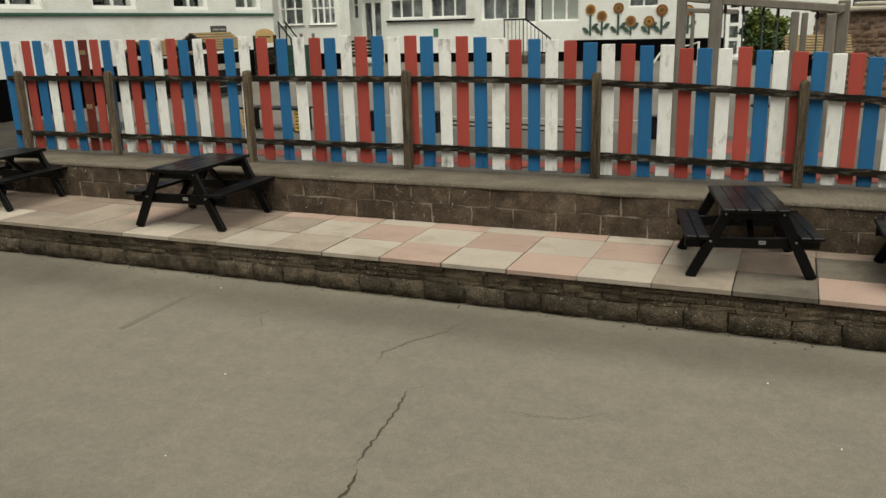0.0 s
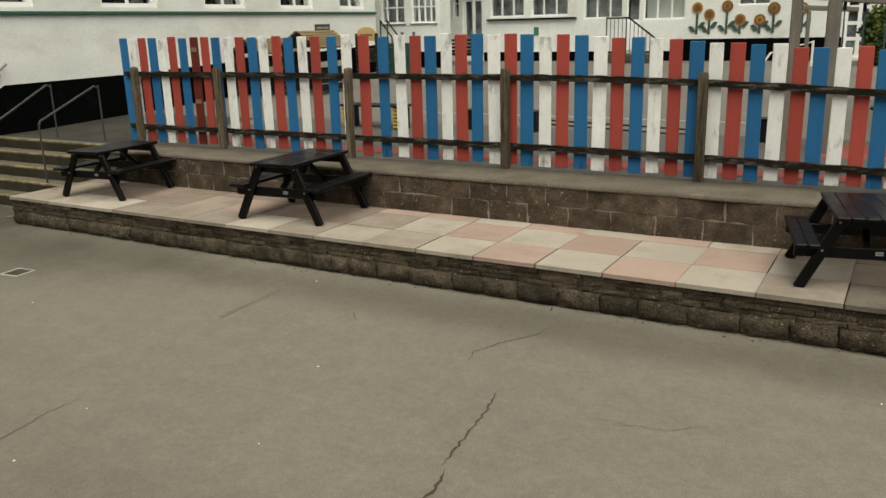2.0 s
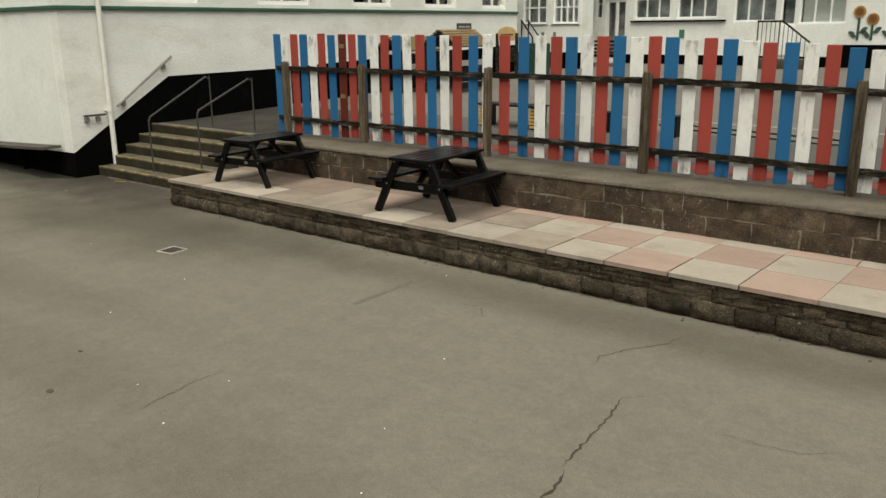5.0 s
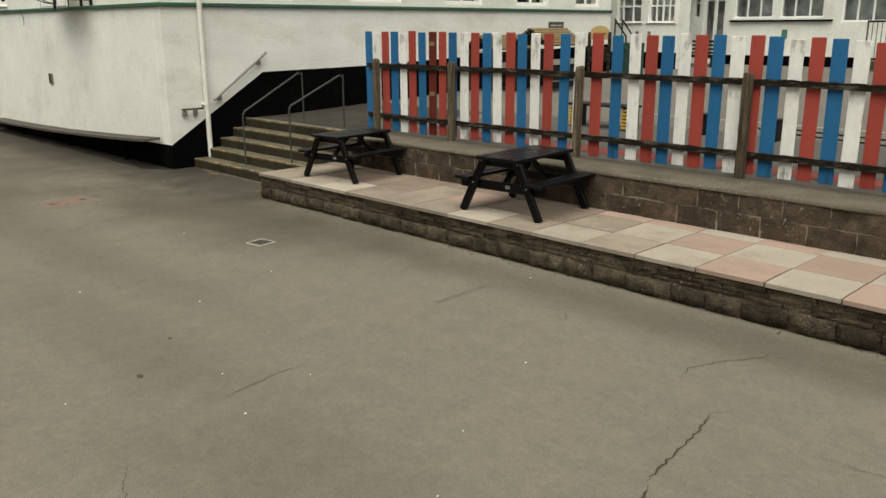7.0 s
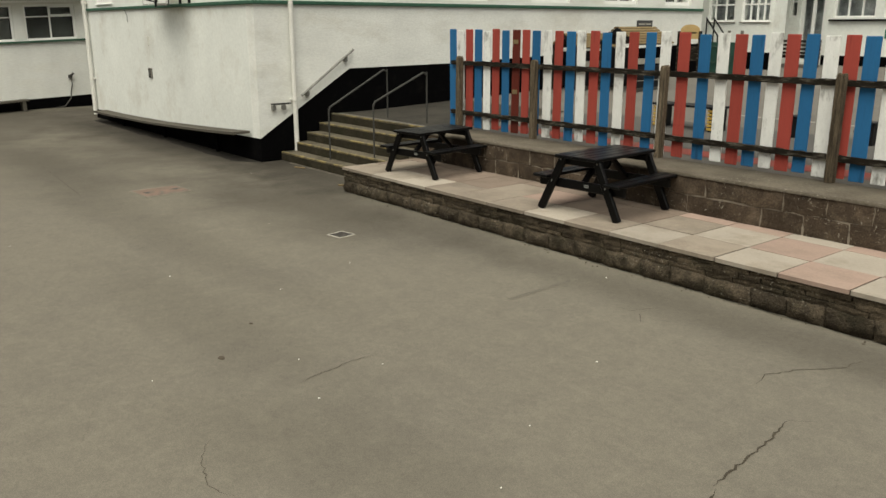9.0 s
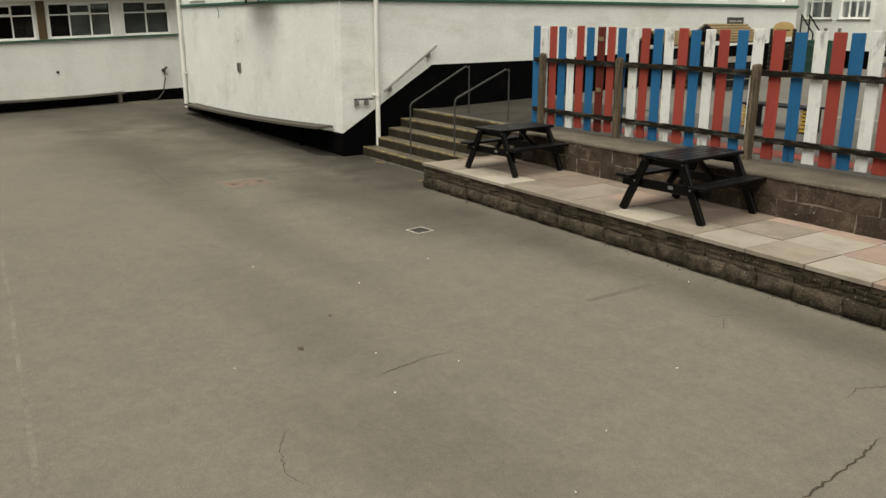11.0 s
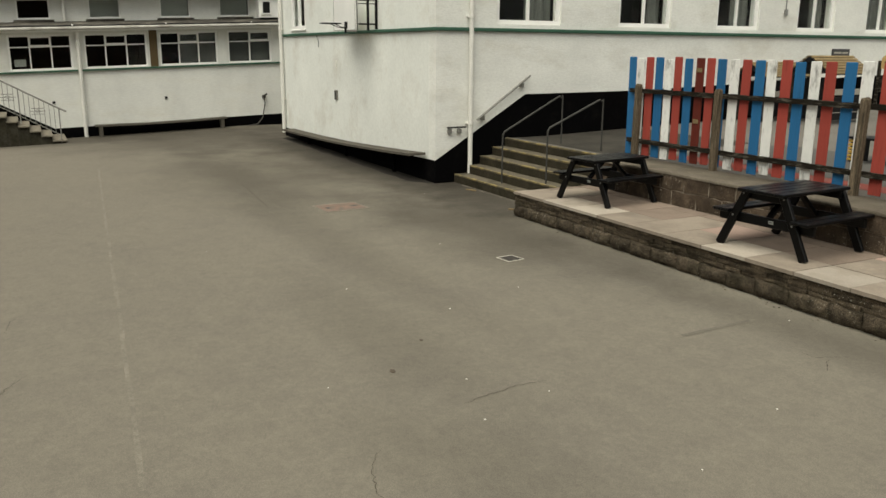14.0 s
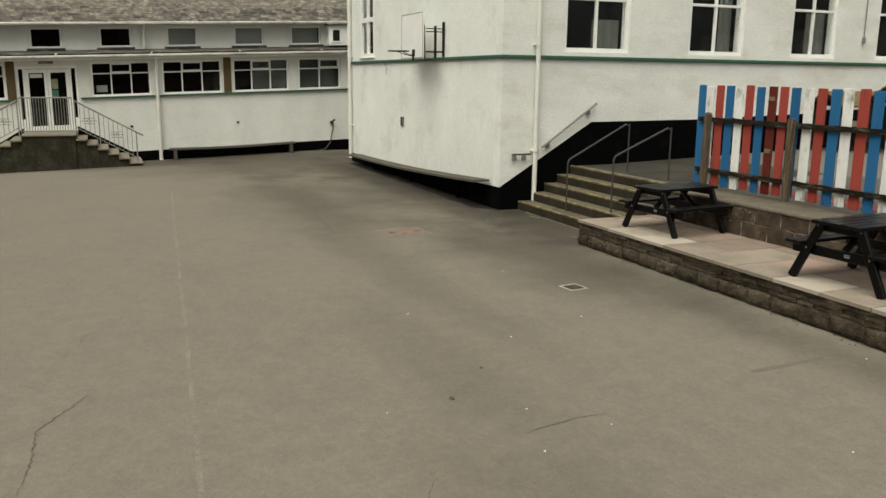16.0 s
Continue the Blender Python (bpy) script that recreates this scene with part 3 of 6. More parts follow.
paving = fixed("terrace_paving", Mesh().box(TERRACE_X0 + 0.01, TERRACE_X1, TERRACE_Y + 0.02, WALL_Y + 0.06, TERRACE_Z - 0.04, TERRACE_Z - 0.006), MORTAR,
               "cream and pink paving slabs laid in a chequer", "paving")
SLABS = {m.name: [Mesh().slab(0, 1, 0, 1, 0, 1, 0.012).data("paving_slab", m)] for m in (SLAB_CREAM, SLAB_PINK, SLAB_GREY, SLAB_BROWN, SLAB_DARK)}
FIRST_JOINT = -3.34 - 0.61 * 12
for row, (y0, y1) in enumerate(((TERRACE_Y - 0.005, 6.902), (6.91, 7.502), (7.51, WALL_Y + 0.02))):
    for i in range(29):
        x0 = max(FIRST_JOINT + 0.61 * i + jit(0.003), TERRACE_X0 - 0.015)
        x1 = FIRST_JOINT + 0.61 * (i + 1) - rnd.choice((0.007, 0.010, 0.014) if i < 11 else (0.003, 0.005, 0.008, 0.013))
        if x1 - x0 < 0.1:
            continue
        kind = SLAB_PINK if (i + row) % 2 == 0 else SLAB_CREAM
        if row == 0 and 8 < i < 12:
            kind = (SLAB_CREAM, SLAB_GREY, SLAB_CREAM)[i - 9]
        elif row == 0 and i in (16, 17) or row == 1 and i in (17, 18):
            kind = SLAB_GREY if (row, i) == (0, 16) else (SLAB_BROWN if (row, i) == (1, 17) else SLAB_DARK)
        # under and behind the tables: dirty slabs whose brown also carries the tables' shade
        elif i in (2, 3, 7, 8) and row == 1:
            kind = SLAB_BROWN
        elif row == 2 and (i < 9 or 16 < i < 19):
            kind = SLAB_BROWN
        elif i < 10:
            kind = rnd.choice((SLAB_GREY, SLAB_GREY, SLAB_CREAM) if row == 0 else (SLAB_GREY, SLAB_BROWN, SLAB_PINK))
        elif i > 18 and rnd.random() < 0.4:
            kind = rnd.choice((SLAB_BROWN, SLAB_GREY, SLAB_DARK))
        y0 = y0 + (jit(0.004) if row == 0 else 0)
        ob = lay("paving_slab", SLABS[kind.name], paving, (x0, y0, TERRACE_Z - 0.038), (x1 - x0, y1 - y0, 0.038))
        ob.rotation_euler = (jit(0.003), jit(0.003), jit(0.004))

# ---- block wall with cement capping ----
blockwall = fixed("block_wall", Mesh().box(TERRACE_X0 + 0.02, TERRACE_X1, WALL_Y + 0.009, WALL_Y + 0.3, 0.1, YARD_Z - 0.03), BLOCK_JOINT,
                  "low wall of brown concrete blocks with pale joints", "wall")
for row in range(2):
    x = TERRACE_X0 + 0.02 - 0.225 * row
    while x < TERRACE_X1:
        a = max(x, TERRACE_X0 + 0.02)
        z0 = TERRACE_Z + 0.001 + 0.208 * row
        lay("block", BLOCKS, blockwall, (a + 0.004, WALL_Y + jit(0.0015), z0), (min(x + 0.442, TERRACE_X1) - a - 0.004, 0.06, 0.196))
        x += 0.452 + jit(0.01)


def capping():
    """Trowelled cement along the wall's top, with a wavering front edge."""
    m = Mesh()
    n = 420
    vs = []
    for i in range(n + 1):
        x = TERRACE_X0 + (TERRACE_X1 - TERRACE_X0) * i / n
        f = 0.02 * noise.noise((x * 1.7, 3, 0)) + 0.016 * noise.noise((x * 9, 8, 0))
        g = 0.008 * noise.noise((x * 2.3, 1, 5))
        vs += [(x, WALL_Y - 0.008 + f, YARD_Z - 0.026), (x, WALL_Y - 0.012 + f, YARD_Z + 0.004 + g), (x, WALL_Y + 0.02 + f, YARD_Z + 0.012 + g), (x, WALL_Y + 0.35, YARD_Z + 0.006 + g), (x, WALL_Y + 0.8, YARD_Z), (x, WALL_Y + 0.8, YARD_Z - 0.05)]
    fs = [(6 * i + k, 6 * i + k + 1, 6 * i + k + 7, 6 * i + k + 6) for i in range(n) for k in range(5)]
    return m.add(vs, fs)


part("capping", capping(), CAP, blockwall, "rough grey cement capping", True)

# ---- picket fence ----
def fall(x):
    """The fence's top line falls away towards its far end."""
    return -0.0085 * max(0.0, x + 3.9) ** 2 if x < 1.0 else -0.204 - 0.05 * (x - 1.0)


POST_X = (-10.05, -8.38, -6.18, -4.01, -1.84, 0.12, 2.1, 4.1)
fence = thing("picket_fence", (-0.5, FENCE_Y, YARD_Z), "picket fence painted in red, white and blue on weathered posts", "fence")
for x in POST_X:
    m = Mesh()
    lean = Matrix.Translation((x, FENCE_Y - 0.05, YARD_Z - 0.02)) @ Euler((jit(0.008), jit(0.012), jit(0.05))).to_matrix().to_4x4()
    w = 0.045
    levels = [(0, 1.0)] + [(0.107 * k, 1.0 + jit(0.03)) for k in range(1, 10)] + [(1.078, 1.0), (1.114, 0.96), (1.132, 0.82), (1.14, 0.55)]
    vs = []
    for h, f in levels:
        for a in range(8):
            cx, cy = ((1, 0.78), (0.78, 1), (-0.78, 1), (-1, 0.78), (-1, -0.78), (-0.78, -1), (0.78, -1), (1, -0.78))[a]
            vs.append(lean @ Vector((w * f * cx + jit(0.0015), w * f * cy + jit(0.0015), h * (1 + 0.75 * fall(x) / 1.14) + (jit(0.009) if h > 1.07 else 0))))
    rows_ = len(levels)
    m.add(vs, [(8 * r + k, 8 * r + (k + 1) % 8, 8 * r + 8 + (k + 1) % 8, 8 * r + 8 + k) for r in range(rows_ - 1) for k in range(8)] + [tuple(range(7, -1, -1)), tuple(range(8 * rows_ - 8, 8 * rows_))])
    part("post", m, WOOD_POST, fence, "weathered grey-brown post")
for a, b in zip(POST_X, POST_X[1:]):
    for z in (1.035, 1.805):
        x0 = a - (0.26 if a == POST_X[0] else -0.02)
        m = Mesh()
        n = 26
        vs, fs = [], []
        for i in range(n + 1):
            x = x0 + (b + 0.03 - x0) * i / n
            dz = jit(0.003) + fall(x) * (1.0 if z > 1.5 else 0.5)
            lo, hi = 0.034 + 0.005 * noise.noise((x * 9, z, 1)) + jit(0.003), 0.033 + 0.006 * noise.noise((x * 8, z, 7)) + jit(0.003)
            vs += [(x, FENCE_Y - 0.004 + jit(0.003), z - lo + dz), (x, FENCE_Y - 0.008 + jit(0.003), z + hi + dz), (x, FENCE_Y + 0.034, z + hi + dz), (x, FENCE_Y + 0.034, z - lo + dz)]
        fs = [(4 * i + k, 4 * i + (k + 1) % 4, 4 * i + 4 + (k + 1) % 4, 4 * i + 4 + k) for i in range(n) for k in range(4)] + [(3, 2, 1, 0), (4 * n, 4 * n + 1, 4 * n + 2, 4 * n + 3)]
        part("rail", m.add(vs, fs), WOOD_RAIL, fence, "dark weathered rail")
PICKET_X = [-10.31, -10.12, -9.92, -9.71, -9.51, -9.31, -9.09, -8.88, -8.67, -8.46, -8.23, -8.03, -7.8, -7.6, -7.38, -7.17, -6.95, -6.74, -6.48, -6.26, -5.99, -5.7, -5.45, -5.24, -5.03, -4.82, -4.62, -4.42,
            -4.19, -3.99, -3.79, -3.57, -3.37, -3.15, -2.95, -2.75, -2.54, -2.35, -2.15, -1.95, -1.75, -1.56, -1.36, -1.17, -0.98, -0.8, -0.62, -0.43, -0.26, -0.11, 0.06, 0.22, 0.39, 0.54, 0.7]
PICKET_X += [0.89 + 0.19 * k for k in range(18)]
PAINTS = (WOOD_BLUE, WOOD_WHITE, WOOD_RED)
for i, x in enumerate(PICKET_X):
    paint = PAINTS[i % 3]
    top = float(np.interp(i, (0, 20, 30, 36, 40, 44, 48, 54, 72), (2.31, 2.29, 2.26, 2.21, 2.17, 2.12, 2.08, 2.02, 1.9))) + jit(0.014)
    w = float(np.interp(i, (0, 28, 44), (0.077, 0.075, 0.067))) + jit(0.004)
    lean = Matrix.Translation((x, FENCE_Y + 0.055, 0.812 + jit(0.012))) @ Euler((jit(0.006), jit(0.008), jit(0.02))).to_matrix().to_4x4()
    if i == 7:
        paint = WOOD_OLD
    m = Mesh().slab(-w, w, -0.011, 0.011, 0, top - 0.812, 0.005, lean)
    picket = part("picket", m, paint, fence)
    if i == 7:
        for z in (1.3, 0.58):
            part("cleat", Mesh().slab(-0.05, 0.05, -0.02, -0.012, z, z + 0.06, 0.002, lean), YELLOW_WOOD, picket, "bare timber cleat")
# ---- buildings ----
class Face:
    """A wall's outer face: u runs along it, d out of it, z up. The lengths of along and up are the module in which u and z are counted."""

    def __init__(self, at, along, out, up=1.0):
        self.at, self.along, self.out, self.up = Vector(at), Vector(along), Vector(out), Vector((0, 0, up))

    def p(self, u, d, z):
        return self.at + u * self.along + d * self.out + z * self.up

    def box(self, m, u0, u1, d0, d1, z0, z1, edge=0.0):
        t = Matrix((self.along, self.out, self.up)).transposed().to_4x4()
        t.translation = self.at
        return m.slab(u0, u1, d0, d1, z0, z1, edge, t) if edge else m.box(u0, u1, d0, d1, z0, z1, t)


def pierced(face, u0, u1, z0, z1, holes, thick=0.28):
    """A wall with openings right through it."""
    us = sorted({u0, u1, *[h[k] for h in holes for k in (0, 1)]})
    zs = sorted({z0, z1, *[h[k] for h in holes for k in (2, 3)]})
    us, zs = [u for u in us if u0 <= u <= u1], [z for z in zs if z0 <= z <= z1]
    solid = {}
    for i in range(len(us) - 1):
        for k in range(len(zs) - 1):
            c, e = (us[i] + us[i + 1]) / 2, (zs[k] + zs[k + 1]) / 2
            solid[i, k] = not any(h[0] < c < h[1] and h[2] < e < h[3] for h in holes)
    m = Mesh()
    for (i, k), full in solid.items():
        if not full:
            continue
        a, b, c, e = us[i], us[i + 1], zs[k], zs[k + 1]
        for d in (0, -thick):
            m.add([face.p(a, d, c), face.p(b, d, c), face.p(b, d, e), face.p(a, d, e)], [(0, 1, 2, 3)])
        for di, dk, q in ((-1, 0, ((a, c), (a, e))), (1, 0, ((b, c), (b, e))), (0, -1, ((a, c), (b, c))), (0, 1, ((a, e), (b, e)))):
            if not solid.get((i + di, k + dk), False):
                (ua, za), (ub, zb) = q
                m.add([face.p(ua, 0, za), face.p(ub, 0, zb), face.p(ub, -thick, zb), face.p(ua, -thick, za)], [(0, 1, 2, 3)])
    return m


def window(parent, face, u0, u1, z0, z1, bars=(), cross=None, name="window", label="", sill=None, inset=0.05, blind=None, small=0.0, depth=1.1, mat=None, inside=None, pad=0.4, fw=0.06):
    """A framed window in an opening: bars at parts of its width, a transom at part of its height, glass, and a room box
    behind it, its dimness or a reflection put into its colour.
    """
    bw = 0.05 if fw < 0.08 else 0.11
    d0, d1 = -inset - 0.07, -inset
    m = Mesh()
    ring = [face.p(u, d, z) for d in (d1, d0) for i in (0, fw) for u, z in ((u0 + i, z0 + i), (u1 - i, z0 + i), (u1 - i, z1 - i), (u0 + i, z1 - i))]
    fs = []
    for k in range(4):
        j = (k + 1) % 4
        fs += [(k, j, 4 + j, 4 + k), (8 + k, 12 + k, 12 + j, 8 + j), (k, 8 + k, 8 + j, j), (4 + k, 4 + j, 12 + j, 12 + k)]
    w = part(name, m.add(ring, fs), mat or PVC, parent, label)
    f = lambda n, a, b, c, e: part(n, face.box(Mesh(), a, b, d0 + 0.004, d1 - 0.004, c, e, 0.004), mat or PVC, w)  # noqa: E731
    edges = [u0 + fw, *[u0 + (u1 - u0) * b for b in bars], u1 - fw]
    for e in edges[1:-1]:
        f("mullion", e - bw / 2, e + bw / 2, z0 + fw, z1 - fw)
    levels = [z0 + fw, z1 - fw]
    for c in sorted(cross or ()):
        zc = z0 + (z1 - z0) * c
        for a, b in zip(edges, edges[1:]):
            f("transom", a + bw / 2 * (a > u0 + fw), b - bw / 2 * (b < u1 - fw), zc - bw / 2, zc + bw / 2)
        levels.insert(-1, zc)
    for n, (a, b) in enumerate(zip(edges, edges[1:])):
        for k, (c, e) in enumerate(zip(levels, levels[1:])):
            pane = part("pane", face.box(Mesh(), a + 0.004, b - 0.004, -inset - 0.04, -inset - 0.034, c + 0.004, e - 0.004), GLASS, w)
            pane.visible_shadow = False
            if small and k == len(levels) - 2 and n % 2 == 1:
                q = Mesh()
                for aa, bb, cc, ee in ((a, b, c + bw / 2, c + bw / 2 + small), (a, b, e - small, e), (a, a + small, c, e), (b - small, b, c, e)):
                    face.box(q, aa, bb, -inset - 0.06, -inset + 0.012, cc, ee, 0.004)
                part("sash", q, PVC, w, "white opening light")
    room = Mesh()
    a, b, c, e = u0 - pad, u1 + pad, z0 - 0.6, z1 + 0.2
    room.add([face.p(x, d, z) for d in (-0.285, -0.285 - depth) for z in (c, e) for x in (a, b)], [(4, 5, 7, 6), (0, 1, 5, 4), (2, 6, 7, 3), (0, 4, 6, 2), (1, 3, 7, 5)])
    part("room", room, inside or ROOM, w, "room box behind the glass with its tone painted in")
    if blind:
        kind, a, b, c, e = blind
        q = Mesh()
        lo, hi = u0 + (u1 - u0) * a, u0 + (u1 - u0) * b
        steps = max(6, int((hi - lo) / 0.05))
        vs = []
        for i in range(steps + 1):
            u, d = lo + (hi - lo) * i / steps, -0.34 + (0.022 * math.sin(i * 1.9) if kind is CURTAIN else 0)
            vs += [face.p(u, d, z0 + (z1 - z0) * c), face.p(u, d, z0 + (z1 - z0) * e)]
        part("curtain" if kind is CURTAIN else "blind", q.add(vs, [(2 * i, 2 * i + 1, 2 * i + 3, 2 * i + 2) for i in range(steps)]), kind, w)
    if sill:
        part("sill", face.box(Mesh(), u0 - 0.05, u1 + 0.05, -0.02, 0.04, z0 - 0.04, z0 - 0.004, 0.008), sill, w)
    return w


def pipe(name, parent, face, u, z0, z1, r=0.045, d=0.08, mat=None, label=""):
    m = Mesh().tube([face.p(u, d, z0), face.p(u, d, (z0 + z1) / 2), face.p(u, d, z1)], r, 12)
    z = z0 + 0.9
    while z < z1:
        m.tube([face.p(u, d, z), face.p(u, d, z + 0.06)], r + 0.012, 12)
        face.box(m, u - 0.07, u + 0.07, 0.0, d, z + 0.01, z + 0.045, 0.004)
        z += 1.9
    return part(name, m, mat or PIPE, parent, label, False)


# main school building with the steps beside it
CX, CY = -13.39, 6.63
side = Face((CX, 0, 0), (0, 1, 0), (1, 0, 0))
front = Face((0, CY, 0), (1, 0, 0), (0, -1, 0))
END_X, FAR_Y = -22.95, 19.75
school = thing("school_building", (CX - 3, CY + 5, 0), "white rendered school building with black plinth and green string course", "building")
BAND = 2.76
SIDE_WINDOWS = [(7.88, 9.3), (10.68, 12.04), (13.3, 14.55), (15.75, 16.98), (18.1, 19.2)]
holes = [(a, b, BAND + 0.11, 4.95) for a, b in SIDE_WINDOWS]
part("side_wall", pierced(side, CY - 0.0, FAR_Y, -0.1, 6.2, holes), RENDER, school, "rough white rendered wall")
front_holes = [(-22.0, -20.82, BAND + 0.14, 5.2)]
part("front_wall", pierced(front, END_X, CX - 0.285, -0.1, 6.2, front_holes), SMOOTH, school, "smooth white painted wall")
part("corner_pier", Mesh().box(CX - 0.284, CX - 0.003, CY + 0.003, CY + 0.28, -0.1, 6.2), SMOOTH, school)
part("end_wall", Mesh().box(END_X, END_X + 0.28, CY + 0.29, FAR_Y, -0.1, 6.2), SMOOTH, school)
part("rear_wall", Mesh().box(END_X + 0.29, CX - 0.29, FAR_Y - 0.28, FAR_Y - 0.004, -0.1, 6.2), SMOOTH, school)
part("roof", Mesh().add([(END_X - 0.3, CY - 0.3, 6.2), (CX + 0.3, CY - 0.3, 6.2), (CX + 0.3, FAR_Y + 0.3, 6.2), (END_X - 0.3, FAR_Y + 0.3, 6.2), ((END_X + CX) / 2, CY + 6, 9.2), ((END_X + CX) / 2, FAR_Y - 6, 9.2)],
                        [(0, 1, 4), (1, 2, 5, 4), (2, 3, 5), (3, 0, 4, 5), (0, 3, 2, 1)]), SLATE, school, "grey slate hipped roof")
m = Mesh()
side.box(m, CY - 0.045, FAR_Y, 0.003, 0.05, BAND - 0.03, BAND + 0.035, 0.01)
front.box(m, END_X, CX + 0.0, 0.003, 0.05, BAND - 0.03, BAND + 0.035, 0.01)
part("string_course", m, GREEN, school, "dark green painted string course")
for n, (a, b) in enumerate(SIDE_WINDOWS):
    window(school, side, a, b, BAND + 0.11, 4.95, (0.5,), (0.46,), label="white framed two-light window", fw=0.079, blind=((CURTAIN, 0.55, 0.97, 0.0, 0.3), (CURTAIN, 0.72, 0.97, 0.0, 0.98), (CURTAIN, 0.55, 0.97, 0.0, 0.45), (CURTAIN, 0.6, 0.97, 0.0, 0.98), (CURTAIN, 0.3, 0.97, 0.0, 0.98))[n])
window(school, front, -22.0, -20.82, BAND + 0.14, 5.2, (0.5,), (0.41, 0.78), label="white framed tall window", sill=PVC, inset=0.004, fw=0.085, blind=(GREY_SHEET, 0.02, 0.98, 0.0, 1.0))
# black plinth, stepped up beside the stairs
m = Mesh()
m.prism([side.p(CY, 0.0, -0.05), side.p(CY, 0.0, 0.42), side.p(8.54, 0.0, 1.59), side.p(11.0, 0.0, 1.615), side.p(FAR_Y, 0.0, 1.9), side.p(FAR_Y, 0.0, -0.05)], (0.012, 0, 0))
part("side_plinth", m, PLINTH, school, "black painted plinth rising with the stairs")
m = Mesh()
m.prism([front.p(END_X, 0.0, -0.05), front.p(END_X, 0.0, 0.22), front.p(CX + 0.012, 0.0, 0.42), front.p(CX + 0.012, 0.0, -0.05)], (0, -0.012, 0))
part("front_plinth", m, PLINTH, school, "black painted plinth")
pipe("downpipe", school, side, 7.31, 0.16, 6.1, 0.043, label="white painted downpipe")
pipe("downpipe", school, front, END_X + 0.12, 0.1, 6.1, 0.05, label="white painted downpipe")
m = Mesh()
side.box(m, 15.29, 15.35, 0.0, 0.07, 3.2, 3.33, 0.01)
m.tube([side.p(15.32, 0.03, 3.33), side.p(15.32, 0.02, 4.9)], 0.012, 6)
part("outside_tap", m, STEEL, school, "small metal fitting with a thin pipe")
m = Mesh()
front.box(m, -18.7, -18.52, 0.0, 0.03, 1.24, 1.46, 0.006)
vent = part("air_vent", m, GUTTER, school, "grey wall vent")
for k in range(4):
    part("louvre", front.box(Mesh(), -18.68, -18.56, 0.03, 0.042, 1.265 + 0.05 * k, 1.287 + 0.05 * k), GREY_METAL, vent)
part("conduit", front.box(Mesh(), -18.62, -18.57, 0.0, 0.03, 1.95, 2.15, 0.005), PIPE, school, "white cover plate")
hand = thing("wall_handrail", (CX, 7.8, 1.1), "grey steel handrail fixed to the wall above the stairs", "handrail")
part("rail", Mesh().tube([side.p(7.45, 0.08, 1.14), side.p(7.52, 0.08, 1.19), side.p(8.59, 0.08, 1.94)], 0.021, 10), RAIL_GREY, hand)
part("lower_rail", side.box(Mesh(), 6.83, 7.22, 0.06, 0.1, 1.005, 1.036, 0.006), GREY_METAL, hand, "short flat grey rail")
for u, z in ((6.9, 1.0), (7.1, 1.0), (7.59, 1.22), (8.43, 1.81)):
    part("bracket", side.box(Mesh(), u - 0.038, u + 0.038, 0.002, 0.07, z - 0.09, z - 0.004, 0.01), RAIL_GREY, hand)

part("loose_wire", Mesh().tube([front.p(-19.88, 0.05, 2.72), front.p(-19.8, 0.05, 2.69), front.p(-19.75, 0.03, 2.59), front.p(-19.78, 0.03, 2.45)], 0.007, 6), GREY_METAL, school, "short loose grey wire")

# stairs
stairs = fixed("stairs", Mesh().box(CX + 0.015, TERRACE_X0 - 0.005, 7.02, 7.03, -0.1, 0.02), STEP, "five concrete steps with faded yellow nosings", "stairs")
for k in range(5):
    y, z = 7.02 + 0.27 * k, 0.157 * (k + 1)
    right = TERRACE_X0 - 0.006 if k < 2 else TERRACE_X0 - 0.004
    tread = part("step", Mesh().slab(CX + 0.016, right, y, 8.16 + 0.02 * (k == 4), z - 0.157 + 0.002, z, 0.012), STEP, stairs)
    part("riser", Mesh().box(CX + 0.018, right - 0.003, y - 0.003, y + 0.01, z - 0.153, z - 0.03), RISER, tread, "dark riser of the step")
    part("nosing", Mesh().slab(CX + 0.016, right - 0.004, y - 0.005, y + 0.045, z - 0.028, z + 0.003, 0.007), NOSING, tread, "faded yellow edge strip")
for x, foot, z in ((-12.0, 7.22, 0.157), (-10.85, 7.35, 0.314)):
    r = thing("stair_handrail", (x, 7.8, z), "thin grey tubular steel handrail standing on the stairs", "handrail", "stair handrails")
    top = 8.5
    part("post", Mesh().tube([(x, foot, z - 0.16), (x, foot, z + 0.86)], 0.014, 10), GREY_METAL, r)
    part("post", Mesh().tube([(x - 0.1, top, 0.77), (x - 0.1, top, 1.63)], 0.014, 10), GREY_METAL, r)
    part("handrail", Mesh().tube([(x, foot, z + 0.82), (x, foot + 0.03, z + 0.89), (x - 0.09, top - 0.08, 1.62), (x - 0.1, top, 1.58)], 0.016, 10), GREY_METAL, r)

# basketball hoop on its bracket
hoop = thing("basketball_hoop", (-16.5, CY - 0.3, 2.8), "white basketball backboard and black hoop on a wall bracket", "basketball hoop")
BX0, BX1, BY = -17.46, -16.17, 6.2
board = part("backboard", Mesh().slab(BX0, BX1, BY - 0.015, BY + 0.015, 2.78, 3.7, 0.006), BOARD, hoop, "white backboard with a thin outline")
m = Mesh()
for a in ((BX0, BX0 + 0.014, 2.78, 3.7), (BX1 - 0.014, BX1, 2.78, 3.7), (BX0 + 0.014, BX1 - 0.014, 3.686, 3.7), (BX0 + 0.014, BX1 - 0.014, 2.78, 2.794)):
    m.box(a[0], a[1], BY - 0.019, BY - 0.0155, a[2], a[3])
part("outline", m, RAIL_GREY, board)
